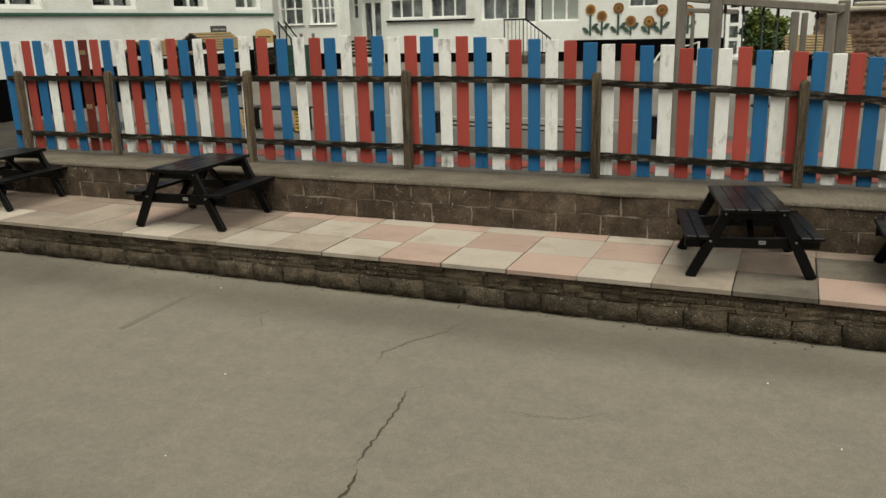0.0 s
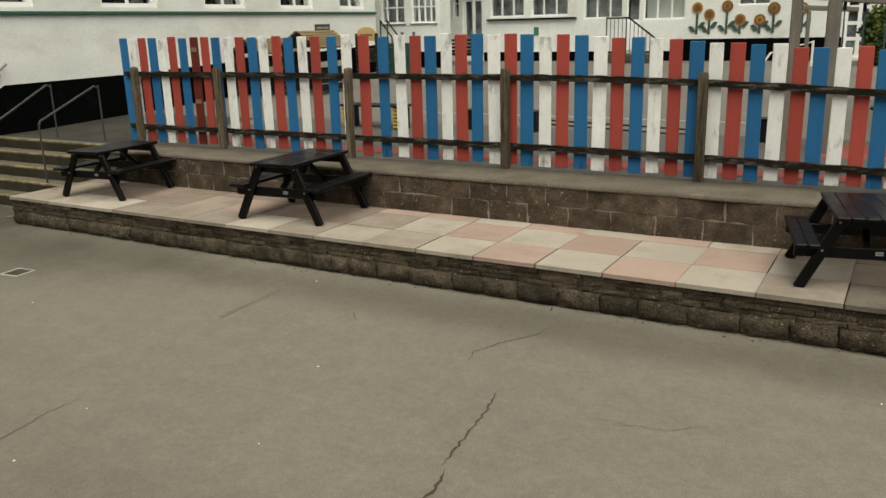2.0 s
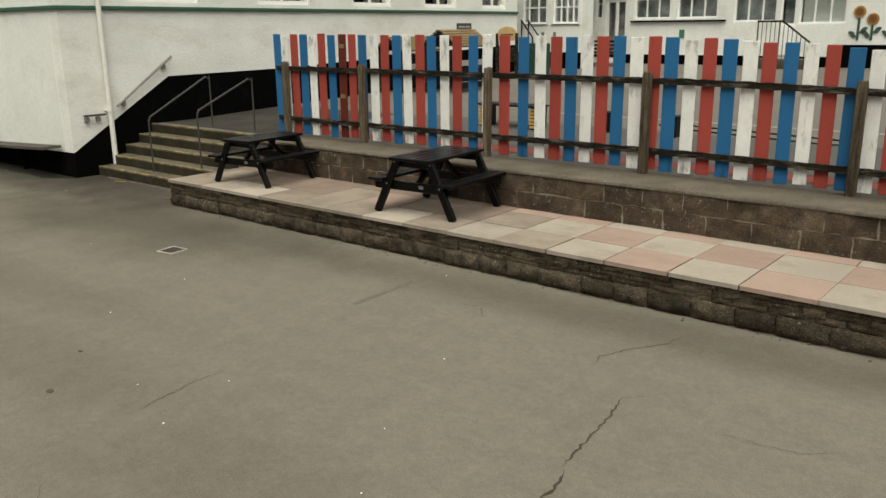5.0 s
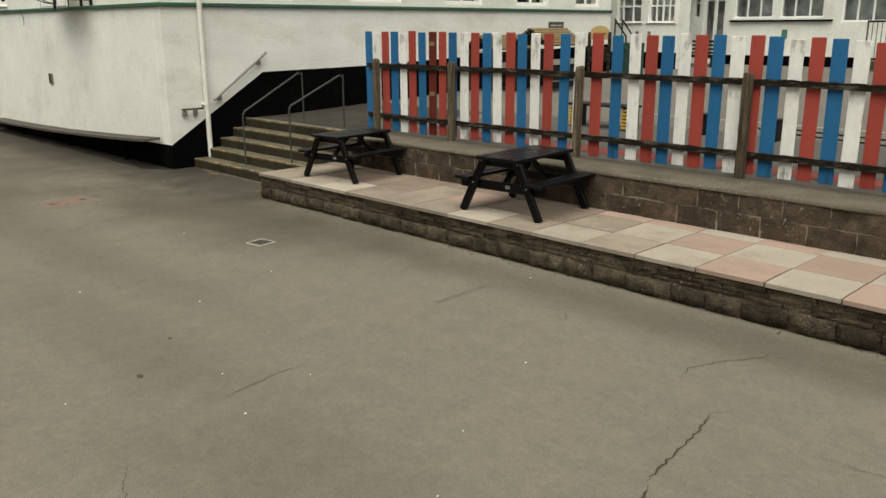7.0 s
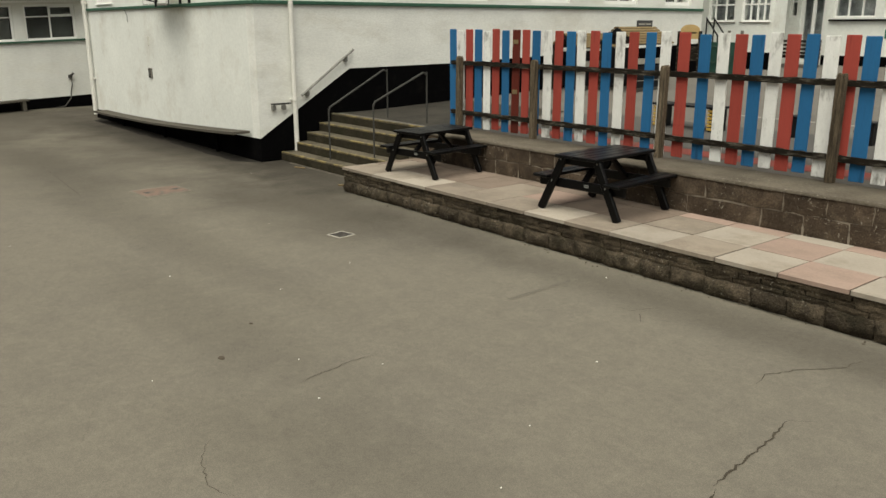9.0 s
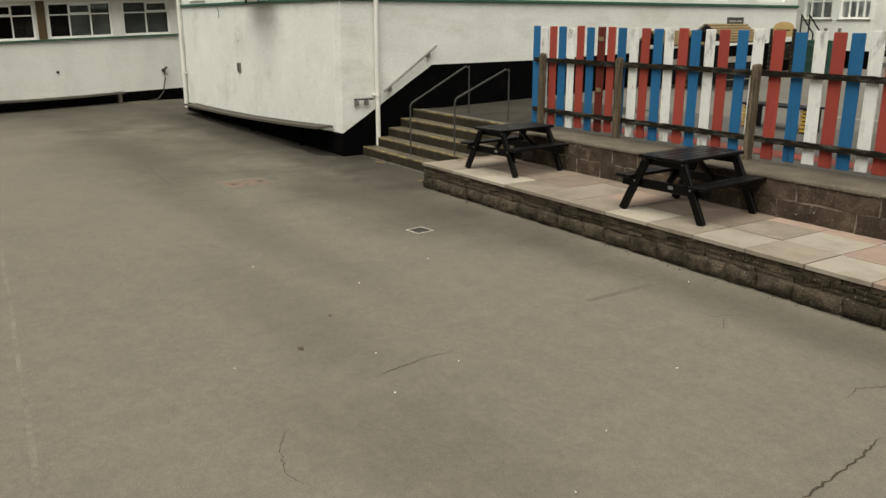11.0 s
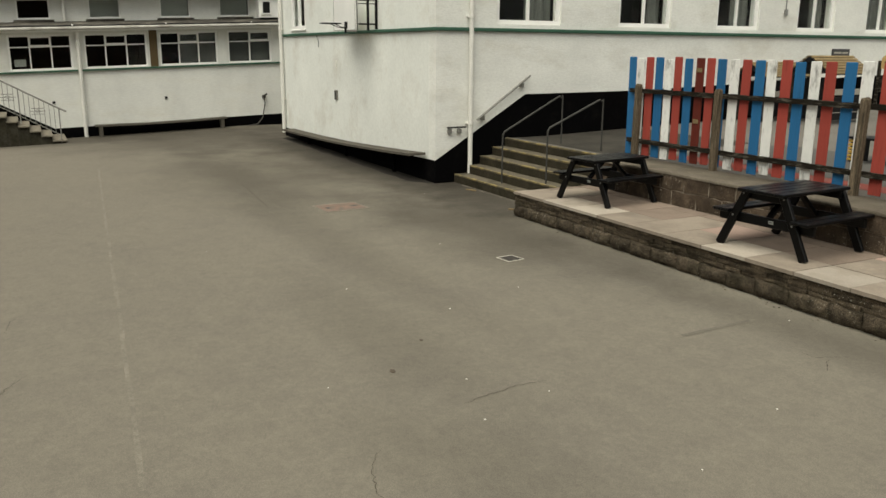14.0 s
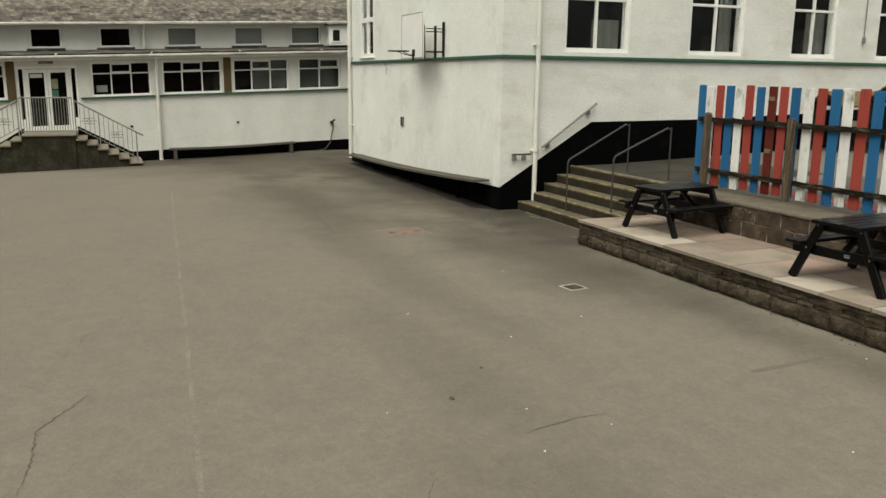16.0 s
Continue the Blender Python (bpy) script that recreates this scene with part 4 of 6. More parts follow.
m = Mesh().tube([(-16.7 + 0.22 * math.cos(k * math.pi / 12), BY - 0.36 + 0.22 * math.sin(k * math.pi / 12), 2.92) for k in range(24)], 0.012, 6, True)
part("ring", m, BLACK_METAL, hoop)
m = Mesh().box(-16.77, -16.63, BY - 0.03, BY - 0.016, 2.82, 2.96)
for dx in (-0.05, 0.05):
    m.tube([(-16.7 + dx, BY - 0.03, 2.83), (-16.7 + dx * 1.6, BY - 0.16, 2.85), (-16.7 + dx * 2.6, BY - 0.32, 2.91)], 0.009, 6)
m.box(-16.72, -16.68, BY - 0.05, BY - 0.02, 2.73, 2.82)
part("ring_bracket", m, BLACK_METAL, hoop)
for x in (-16.07, -17.2):
    m = Mesh()
    m.beam((x, CY - 0.03, 2.80), (x, CY - 0.03, 3.5), 0.045, 0.045)
    m.beam((x, 6.42, 2.78), (x, 6.42, 3.42), 0.045, 0.045)
    for z, w in ((2.90, 0.032), (3.3, 0.02), (3.36, 0.02)):
        m.beam((x, CY - 0.03, z), (x, BY + 0.016, z), w, w)
    part("wall_bracket", m, BLACK_METAL, hoop)
part("bottom_bar", Mesh().beam((BX0 + 0.7, BY - 0.005, 2.765), (BX1, BY - 0.005, 2.765), 0.025, 0.025), RAIL_GREY, hoop, "thin grey bar under the board")


def long_bench(name, at, label, length, seat, along, leg=None, planks=3, ends=False):
    """A plank bench on short legs against a wall; along: turn about z."""
    b = thing(name, (0, 0, 0), label, "bench")
    for k in range(planks):
        m = Mesh()
        n = 10
        vs, fs = [], []
        for i in range(n + 1):
            x = length * i / n
            z = seat - (0.055 if leg else 0.03) * math.sin(math.pi * i / n) + jit(0.003)
            y0, y1 = 0.02 + 0.115 * k, 0.125 + 0.115 * k
            vs += [(x, y0, z - 0.045), (x, y1, z - 0.045), (x, y1, z), (x, y0, z)]
        fs = [(4 * i + q, 4 * i + (q + 1) % 4, 4 * i + 4 + (q + 1) % 4, 4 * i + 4 + q) for i in range(n) for q in range(4)] + [(0, 1, 2, 3), (4 * n, 4 * n + 1, 4 * n + 2, 4 * n + 3)]
        part("plank", m.add(vs, fs), BENCH, b)
    wide = 0.02 + 0.115 * planks
    for x in (0.15, length - 0.15) if ends else [length * (k + 0.5) / round(length / 3) for k in range(round(length / 3))]:
        m = Mesh()
        if leg:  # a stub leg close to the wall
            m.slab(x - 0.04, x + 0.04, wide - 0.08, wide - 0.02, -0.15, seat - 0.1, 0.006)
        else:
            m.slab(x - 0.05, x + 0.05, 0.04, 0.1, 0, seat - 0.05, 0.006)
            m.slab(x - 0.05, x + 0.05, 0.26, 0.32, 0, seat - 0.05, 0.006)
        m.slab(x - 0.04, x + 0.04, 0.05, wide - 0.01, seat - 0.12, seat - 0.083, 0.006)
        part("leg", m, leg or BENCH, b)
    b.matrix_basis = at @ pose(0, 0, 0, 0, 0, along)
    return b


long_bench("plank_bench", pose(-21.95, CY - 0.40, -0.125, 0, -1.8), "long weathered plank bench sagging along the white wall", 8.25, 0.40, 0, PLINTH)

# lower school wing across the playground
WX = -26.5
wing_face = Face((WX, 2.06, -0.155), (0, 0.755, 0.755 * SLOPE), (1, 0, 0), 0.745)
upper_face = Face((WX - 0.75, 2.06, -0.155), (0, 0.755, 0.755 * SLOPE), (1, 0, 0), 0.745)
wing = thing("school_wing", (WX - 3, 0, 0), "long white school wing with slate roof and raised entrance", "building")
W0, W1 = -14.0, 12.0
WIN = [(-3.02, -0.82), (-0.4, 1.93), (2.38, 4.7), (5.1, 6.95)]
WSILL, WHEAD = 2.635, 3.97
wing_holes = [(a, b, WSILL, WHEAD) for a, b in WIN] + [(-5.6, -3.5, 1.32, 3.86), (-8.4, -5.98, WSILL, WHEAD), (-11.4, -9.0, WSILL, WHEAD)]
part("lower_wall", pierced(wing_face, W0, W1, -0.6, 4.18, wing_holes), WING_WHITE, wing, "white painted brick wall")
UP = [(-5.1, -3.98), (-2.6, -1.42), (-0.05, 1.14), (2.65, 3.86), (5.05, 6.35), (-7.7, -6.5), (-10.4, -9.2)]
part("upper_wall", pierced(upper_face, W0, W1, 4.1, 5.5, [(a, b, 4.56, 5.33) for a, b in UP]), WING_WHITE, wing, "white upper wall set back")
for n, (a, b) in enumerate(WIN + [(-8.4, -5.98), (-11.4, -9.0)]):
    two = b - a < 2.1
    window(wing, wing_face, a, b, WSILL, WHEAD, (0.5,) if two else (0.333, 0.667), (0.66,), label="white framed window with opening lights", small=0.05, depth=2.0, fw=0.075,
           blind={0: (BLIND_REFLECTION, 0.08, 0.26, 0.12, 0.32), 2: (GREY_SHEET, 0.36, 0.98, 0.0, 1.0), 3: (GREY_SHEET, 0.02, 0.98, 0.0, 1.0)}.get(n))
for n, (a, b) in enumerate(UP):
    window(wing, upper_face, a, b, 4.56, 5.33, (), None, label="small white framed upper window", blind=None if n in (0, 1, 5) else (BLIND_REFLECTION, 0.02, 0.98, 0.0, 1.0))
    part("window_ledge", upper_face.box(Mesh(), a - 0.12, b + 0.12, 0.004, 0.07, 4.46, 4.54, 0.01), LEAD, wing, "grey ledge under the window")
m = Mesh()
wing_face.box(m, -3.42, W1, 0.003, 0.07, 2.55, 2.62, 0.008)
wing_face.box(m, W0, -5.64, 0.003, 0.07, 2.55, 2.62, 0.008)
part("sill_band", m, GREEN, wing, "dark green sill band")
m = Mesh()
wing_face.box(m, W0, -7.4, 0.003, 0.014, -0.5, 0.40)
wing_face.box(m, -1.7, W1, 0.003, 0.014, -0.5, 0.40)
for u0, z0, u1, z1 in ((-1.7, 0.40, -3.62, 1.53), (-7.4, 0.40, -5.5, 1.53)):  # stepped up beside the entrance flights
    m.prism([wing_face.p(u0, 0.003, -0.5), wing_face.p(u0, 0.003, z0), wing_face.p(u1, 0.003, z1), wing_face.p(u1, 0.003, -0.5)], (0.011, 0, 0))
part("plinth", m, PLINTH, wing, "black painted plinth")
for u in (2.155, -5.79):
    part("timber_panel", wing_face.box(Mesh(), u - 0.15, u + 0.15, 0.003, 0.03, WSILL - 0.06, WHEAD + 0.08, 0.004), TIMBER, wing, "brown timber infill panel")
part("lean_to_roof", Mesh().add([wing_face.p(W0, 0.35, 4.24), wing_face.p(W1, 0.35, 4.24), upper_face.p(W1, 0.0, 4.46), upper_face.p(W0, 0.0, 4.46), wing_face.p(W0, 0.35, 4.17), wing_face.p(W1, 0.35, 4.17), upper_face.p(W1, 0, 4.12), upper_face.p(W0, 0, 4.12)],
                                [(0, 1, 2, 3), (4, 7, 6, 5), (0, 4, 5, 1), (0, 3, 7, 4), (1, 5, 6, 2)]), LEAD, wing, "dark felted lean-to roof")
m = Mesh()
wing_face.box(m, W0, W1, 0.3, 0.42, 4.12, 4.23, 0.03)
part("gutter", m, PALE_GUTTER, wing, "pale plastic gutter")
part("fascia", wing_face.box(Mesh(), W0, W1, 0.02, 0.29, 4.05, 4.165), PVC, wing, "white fascia board")
part("gutter", upper_face.box(Mesh(), W0, W1, 0.28, 0.42, 5.4, 5.52, 0.03), PALE_GUTTER, wing, "pale plastic gutter")
cablerun = Mesh().tube([wing_face.p(W0 + 0.5 * k, 0.3 - 0.02 * (k % 3), 4.28 + 0.012 * math.sin(k * 1.7)) for k in range(52)], 0.016, 5)
part("cable", cablerun, BLACK_METAL, wing, "black cable along the roof edge")
for k in range(5):
    part("cable_clip", wing_face.box(Mesh(), -7.6 + 3.4 * k, -7.53 + 3.4 * k, 0.26, 0.31, 4.27, 4.31, 0.01), PVC, wing, "small pale clip")
part("door_lamp", wing_face.box(Mesh(), -4.8, -4.3, 0.02, 0.14, 3.94, 4.02, 0.015), GUTTER, wing, "slim grey lamp over the door")
pipe("downpipe", wing, wing_face, -0.61, 0.0, 4.15, 0.055, 0.1, label="white plastic downpipe")
pipe("downpipe", wing, upper_face, -0.95, 4.5, 5.45, 0.05, 0.1, label="white plastic downpipe")
roof = part("roof", Mesh().add([upper_face.p(W0, 0.36, 5.45), upper_face.p(W1, 0.36, 5.45), upper_face.p(W1, -4.5, 8.95), upper_face.p(W0, -4.5, 8.95), upper_face.p(W1, -9.3, 5.45), upper_face.p(W0, -9.3, 5.45)],
                               [(0, 1, 2, 3), (3, 2, 4, 5), (0, 5, 4, 1), (0, 3, 5), (1, 4, 2)]), SLATE, wing, "mottled grey slate roof")
slope, rise = math.hypot(4.86, 2.61), 2.61
joined, laid = Mesh(), 0
slate_mesh = [Mesh().slab(0, 1, 0, 1, 0, 1, 0.05).data("slate", SLATE) for _ in range(2)]
for row in range(17):
    u = -10.0 - (0.13 if row % 2 else 0.0)
    while u < 10.5:
        wdt = rnd.uniform(0.2, 0.34)
        s0 = 0.165 * row
        lift = rnd.uniform(0.008, 0.02)
        at = upper_face.p(u, 0.36 - 4.86 * s0 / slope, 5.45 + 3.5 * s0 / slope)
        t = Matrix(((0, -4.86 / slope, rise / slope), (1, 0, 0), (0, rise / slope, 4.86 / slope))).to_4x4()
        t.translation = at + Vector((rise, 0, 4.86)) / slope * lift
        if laid < 300 and -8.0 < u < 9.0:
            ob = new("slate", slate_mesh[laid % 2])
            ob.matrix_basis = t @ Matrix.Diagonal((wdt - 0.01, 0.21, 0.012, 1))
            ob.parent = roof
            laid += 1
        else:
            joined.slab(0, wdt - 0.01, 0, 0.21, 0, 0.012, 0.003, t)
        u += wdt / 0.755
tagged(part("slates", joined, SLATE, roof), "rows of mottled grey slates", kind="stuff")
part("gable_wall", Mesh().box(WX - 10, WX - 1.04, -8.5, -8.25, -0.1, 3.88), WING_WHITE, wing)
part("gable_wall", Mesh().box(WX - 10, WX - 1.04, 10.87, 11.12, -0.1, 3.88), WING_WHITE, wing)
part("gable_wall", Mesh().box(WX - 10, WX - 9.75, -8.24, 10.86, -0.1, 3.88), WING_WHITE, wing)
# small boxed light at the junction of the roofs
dorm = Face((WX - 0.65, 2.06, -0.155), (0, 0.755, 0.755 * SLOPE), (1, 0, 0), 0.745)
part("roof_light_box", dorm.box(Mesh(), 6.6, 9.0, -0.6, 0.3, 4.47, 5.34, 0.02), PVC, wing, "white boxed roof light")
lit = part("roof_light", dorm.box(Mesh(), 6.68, 7.12, 0.302, 0.33, 4.6, 5.2, 0.01), PVC, wing, "small white framed roof light")
part("pane", dorm.box(Mesh(), 6.75, 7.05, 0.331, 0.335, 4.67, 5.13), ROOM, lit)
part("roof_light_cap", dorm.box(Mesh(), 6.5, 9.1, -0.62, 0.42, 5.345, 5.43, 0.02), GUTTER, wing, "grey felt cap")

# glazed double door
door = part("door_frame", Mesh(), PVC, wing, "white double door with glazed leaves")
m = Mesh()
for a in ((-5.6, -5.53, 1.32, 3.86), (-3.57, -3.5, 1.32, 3.86), (-5.53, -3.57, 3.75, 3.86), (-5.39, -5.3, 1.32, 3.75), (-3.8, -3.71, 1.32, 3.75), (-5.53, -5.39, 1.32, 1.86), (-3.71, -3.57, 1.32, 1.86)):
    wing_face.box(m, a[0], a[1], -0.12, -0.02, a[2], a[3], 0.005)
door.data = m.data("door_frame", PVC)
for a, b in ((-5.296, -4.555), (-4.545, -3.804)):
    m = Mesh()
    for q in ((a, a + 0.11, 1.34, 3.74), (b - 0.11, b, 1.34, 3.74), (a + 0.11, b - 0.11, 1.34, 1.58), (a + 0.11, b - 0.11, 3.6, 3.74)):
        wing_face.box(m, q[0], q[1], -0.1, -0.04, q[2], q[3], 0.005)
    leaf = part("door_leaf", m, PVC, door)
    part("pane", wing_face.box(Mesh(), a + 0.11, b - 0.11, -0.075, -0.068, 1.58, 3.6), GLASS, leaf).visible_shadow = False
    part("door_handle", wing_face.box(Mesh(), b - 0.09 if a < -4.9 else a + 0.03, b - 0.03 if a < -4.9 else a + 0.09, -0.04, 0.03, 2.3, 2.62, 0.01), PVC, leaf, "white plastic handle")
for a, b in ((-5.53, -5.39), (-3.71, -3.57)):
    part("side_pane", wing_face.box(Mesh(), a, b, -0.075, -0.068, 1.86, 3.75), GLASS, door).visible_shadow = False
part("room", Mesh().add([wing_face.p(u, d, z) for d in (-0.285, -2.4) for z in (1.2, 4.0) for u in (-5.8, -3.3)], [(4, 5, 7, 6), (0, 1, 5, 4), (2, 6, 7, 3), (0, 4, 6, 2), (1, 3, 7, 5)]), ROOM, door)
part("notice", wing_face.box(Mesh(), -4.42, -4.2, -0.066, -0.063, 2.98, 3.36), NOTICE, door, "pale yellow notice behind the glass")
part("notice", wing_face.box(Mesh(), -4.42, -4.2, -0.066, -0.063, 2.62, 2.94), SIGN_GREEN, door, "green and white notice")
part("notice", wing_face.box(Mesh(), -5.15, -4.72, -0.066, -0.063, 3.42, 3.56), PAPER, door, "white paper strip")

# entrance steps with railings
entry = thing("entrance_steps", (WX + 0.6, -1.38, 0), "dark concrete entrance landing with steps down both sides", "steps")
OUT = 1.8
L0, L1 = -2.04, -0.72
part("landing", Mesh().box(WX + 0.016, WX + OUT, L0, L1, -0.5, 0.704), MOSSY, entry, "dark painted landing block")
part("landing_slab", Mesh().slab(WX + 0.016, WX + OUT + 0.04, L0 - 0.02, L1 + 0.03, 0.707, 0.75, 0.01), TREAD, entry)
for sgn, edge in ((1, L1), (-1, L0)):
    y0 = edge
    for k in range(6):
        z = 0.75 - 0.135 * (k + 1)
        y1 = edge + sgn * (0.27 * (k + 1) + (0.07 if k == 5 else 0.0))
        lo, hi = sorted((y0 + sgn * 0.004, y1))
        part("step_block", Mesh().box(WX + 0.016, WX + OUT - 0.05, lo, hi, -0.5, z - 0.05), MOSSY, entry)
        part("tread", Mesh().slab(WX + 0.016, WX + OUT + 0.02, lo - 0.03 * (sgn < 0), hi + 0.03 * (sgn > 0), z - 0.046, z, 0.01), TREAD, entry)
        y0 = y1
    rail = thing("entrance_railing", (WX + OUT, edge, 0), "grey steel stair railing with thin balusters and scroll panels", "railing", "entrance railings")
    y_end = edge + sgn * 1.58
    a, b = (WX + OUT - 0.04, edge + sgn * 0.04, 1.66), (WX + OUT - 0.04, y_end, 0.79)
    part("handrail", Mesh().tube([a, b, (b[0], b[1] + sgn * 0.18, b[2] - 0.09)], 0.022, 8), RAIL_GREY, rail)
    part("lower_rail", Mesh().tube([(a[0], a[1], a[2] - 0.72), (b[0], b[1], b[2] - 0.72)], 0.012, 6), RAIL_GREY, rail)
    for k in range(14):
        f = k / 13
        y, z = a[1] + (b[1] - a[1]) * f, a[2] + (b[2] - a[2]) * f
        part("baluster", Mesh().tube([(a[0], y, z - (0.92 if k in (0, 13, 5) else 0.72)), (a[0], y, z)], 0.018 if k in (0, 13, 5) else 0.009, 6), RAIL_GREY, rail)
    for f in (0.22, 0.66):
        y, z = a[1] + (b[1] - a[1]) * f, a[2] + (b[2] - a[2]) * f - 0.36
        m = Mesh().tube([(a[0] + 0.012, y + dy, z + dz) for dy, dz in ((-0.085, 0), (0, 0.04), (0.085, 0), (0, -0.04))], 0.011, 5, True)
        for dz, reach in ((0.0, 0.2), (0.075, 0.15), (-0.075, 0.15)):
            m.tube([(a[0] + 0.012, y - reach, z + dz), (a[0] + 0.012, y + reach, z + dz)], 0.009, 5)
        part("scroll_panel", m, RAIL_GREY, rail)
rail = thing("landing_railing", (WX + OUT, -1.38, 0.75), "grey steel railing with thin balusters across the landing", "railing", "entrance railings")
part("handrail", Mesh().tube([(WX + OUT - 0.04, L0 + 0.02, 1.74), (WX + OUT - 0.04, L1 - 0.02, 1.74)], 0.02, 8), RAIL_GREY, rail)
part("lower_rail", Mesh().tube([(WX + OUT - 0.04, L0 + 0.02, 0.85), (WX + OUT - 0.04, L1 - 0.02, 0.85)], 0.014, 6), RAIL_GREY, rail)
for k in range(20):
    y = L0 + 0.02 + (L1 - L0 - 0.04) * k / 19
    part("baluster", Mesh().tube([(WX + OUT - 0.04, y, 0.75 if k in (0, 19) else 0.85), (WX + OUT - 0.04, y, 1.74)], 0.01, 6), RAIL_GREY, rail)

long_bench("plank_bench", pose(WX + 0.45, 1.85, -0.175, 2.0), "weathered plank bench against the white wing wall", 3.85, 0.36, 90, ends=True)
tap = thing("garden_tap", (WX + 0.05, 6.95, 0.7), "brass outdoor tap with a hanging hose on the wall", "tap")
m = Mesh()
wing_face.box(m, 6.43, 6.57, 0.0, 0.09, 1.1, 1.24, 0.02)
m.tube([wing_face.p(6.5, 0.08, 1.2), wing_face.p(6.62, 0.12, 1.3)], 0.03, 8)
part("tap_body", m, IRON, tap)
part("hose", Mesh().tube([wing_face.p(6.5, 0.1, 1.1), wing_face.p(6.52, 0.1, 0.85), wing_face.p(6.46, 0.1, 0.6), wing_face.p(6.4, 0.14, 0.32), wing_face.p(6.1, 0.3, 0.06), wing_face.p(5.75, 0.3, 0.02)], 0.018, 6), IRON, tap)
for u, z in ((2.5, 1.32), (-1.65, 1.36)):
    part("pipe_outlet", wing_face.box(Mesh(), u - 0.05, u + 0.05, 0.0, 0.03, z, z + 0.09, 0.02), BLACK_METAL, wing, "small dark outlet")
# ---- picnic tables ----
def picnic_table():
    """A-frame table with its long side along y, standing at the origin."""
    t = thing("picnic_table", (0, 0, 0), "black recycled plastic picnic table with attached benches on the terrace", "picnic table", "picnic tables")
    for k in range(5):
        x = -0.305 + 0.122 * k
        part("top_plank", Mesh().slab(x, x + 0.1195, -0.6, 0.6, 0.665, 0.703, 0.008), TABLE, t)
    for s in (-1, 1):
        for k in range(2):
            x = s * (0.41 + 0.112 * k)
            part("seat_plank", Mesh().slab(min(x, x + s * 0.108), max(x, x + s * 0.108), -0.6, 0.6, 0.40, 0.438, 0.008), TABLE, t)
    for y in (-0.5, 0.5):
        for s in (-1, 1):
            leg = part("leg", Mesh().beam((s * 0.565, y, 0.0), (s * 0.235, y, 0.672), 0.1, 0.05, 0.008, (0, 1, 0)), TABLE, t)
            for z in (0.37, 0.64):
                x = s * (0.565 - 0.33 * z / 0.7)
                f = -1 if y < 0 else 1
                part("bolt", Mesh().tube([(x, y + f * 0.022, z), (x, y + f * 0.03, z)], 0.012, 8), STEEL, leg, "steel bolt head")
        o = 0.047 if y < 0 else -0.047
        part("seat_bearer", Mesh().slab(-0.622, 0.622, y + o - 0.022, y + o + 0.022, 0.29, 0.398, 0.008), TABLE, t)
        part("top_bearer", Mesh().slab(-0.29, 0.29, y + o - 0.022, y + o + 0.022, 0.575, 0.663, 0.008), TABLE, t)
    part("brace", Mesh().beam((0, -0.44, 0.34), (0, -0.08, 0.66), 0.045, 0.07, 0.006, (1, 0, 0)), TABLE, t)
    part("brace", Mesh().beam((0, 0.44, 0.34), (0, 0.08, 0.66), 0.045, 0.07, 0.006, (1, 0, 0)), TABLE, t)
    part("maker_plate", Mesh().slab(0.06, 0.125, -0.482, -0.478, 0.335, 0.37, 0.001), LABEL, t, "small silver plate with dark bars")
    part("maker_plate_bar", Mesh().box(0.068, 0.117, -0.4845, -0.4825, 0.352, 0.36), SIGN_DARK, t)
    return t


table = picnic_table()
table.location, table.scale, table.rotation_euler = (-5.91, 7.13, TERRACE_Z), (0.93, 0.93, 0.93), (0, 0, radians(4.0))
for x, y, turn in ((-9.04, 7.14, 6.0), (-0.27, 7.13, 12.0), (1.28, 7.12, 3.0)):
    copy_thing(table, pose(x, y, TERRACE_Z, 0, 0, turn) @ Matrix.Scale(0.94 if x < -5 else 0.89, 4))

# ---- rear school range beyond the upper yard ----
RY = 23.2
rear = Face((-3.28, RY, -0.09), (0.825, 0, 0), (0, -1, 0), 0.79)
BASE = 1.78
hall = thing("rear_building", (-6.5, RY + 3, 1.3), "white single-storey school range with large windows behind the playground", "building")
REAR_WIN = [(-10.0, -8.62, 3.37, 4.5, (0.333, 0.667), (0.62,)), (-8.38, -6.93, 3.37, 4.5, (0.333, 0.667), (0.62,)), (-6.38, -4.97, 3.22, 4.5, (0.333, 0.667), (0.62,)), (-4.29, -2.87, 3.14, 4.45, (0.333, 0.667), (0.62,)),
            (-1.25, -0.25, 3.52, 4.5, (0.5,), None), (-11.55, -11.28, 3.4, 4.3, (), (0.6,))]
rear_holes = [(a, b, c, e) for a, b, c, e, *_ in REAR_WIN] + [(-11.15, -10.28, BASE + 0.05, 4.1), (-4.87, -4.37, 3.1, 4.4), (1.85, 2.6, BASE + 0.05, 3.75)]
part("wall", pierced(rear, -13.0, 5.4, 0.5, 5.4, rear_holes), SMOOTH, hall, "white painted wall")
for a, b, c, e, bars, cross in REAR_WIN:
    # the pale sheet in the fourth window paints the sky's reflection in its panes
    window(hall, rear, a, b, c, e, bars, cross, label="white framed window", small=0.04 if cross and b - a > 1 else 0.0, inside=ROOM_REFLECTION, depth=0.35, pad=0.05, blind=(BLIND_REFLECTION, 0.02, 0.98, 0.0, 1.0) if a == -4.29 else None)
for a, b, z0, z1, bars in ((-11.15, -10.28, BASE + 0.05, 4.1, (0.5,)), (-4.87, -4.37, 3.1, 4.4, ()), (1.85, 2.6, BASE + 0.05, 3.75, (0.55,))):
    window(hall, rear, a, b, z0, z1, bars, None if z0 > 2 else ((0.3, 0.55, 0.8) if a > 1 else None), name="door", label="white framed glazed door", inside=ROOM_REFLECTION, depth=0.3, pad=0.05, fw=0.1 if z0 < 2 else 0.06)
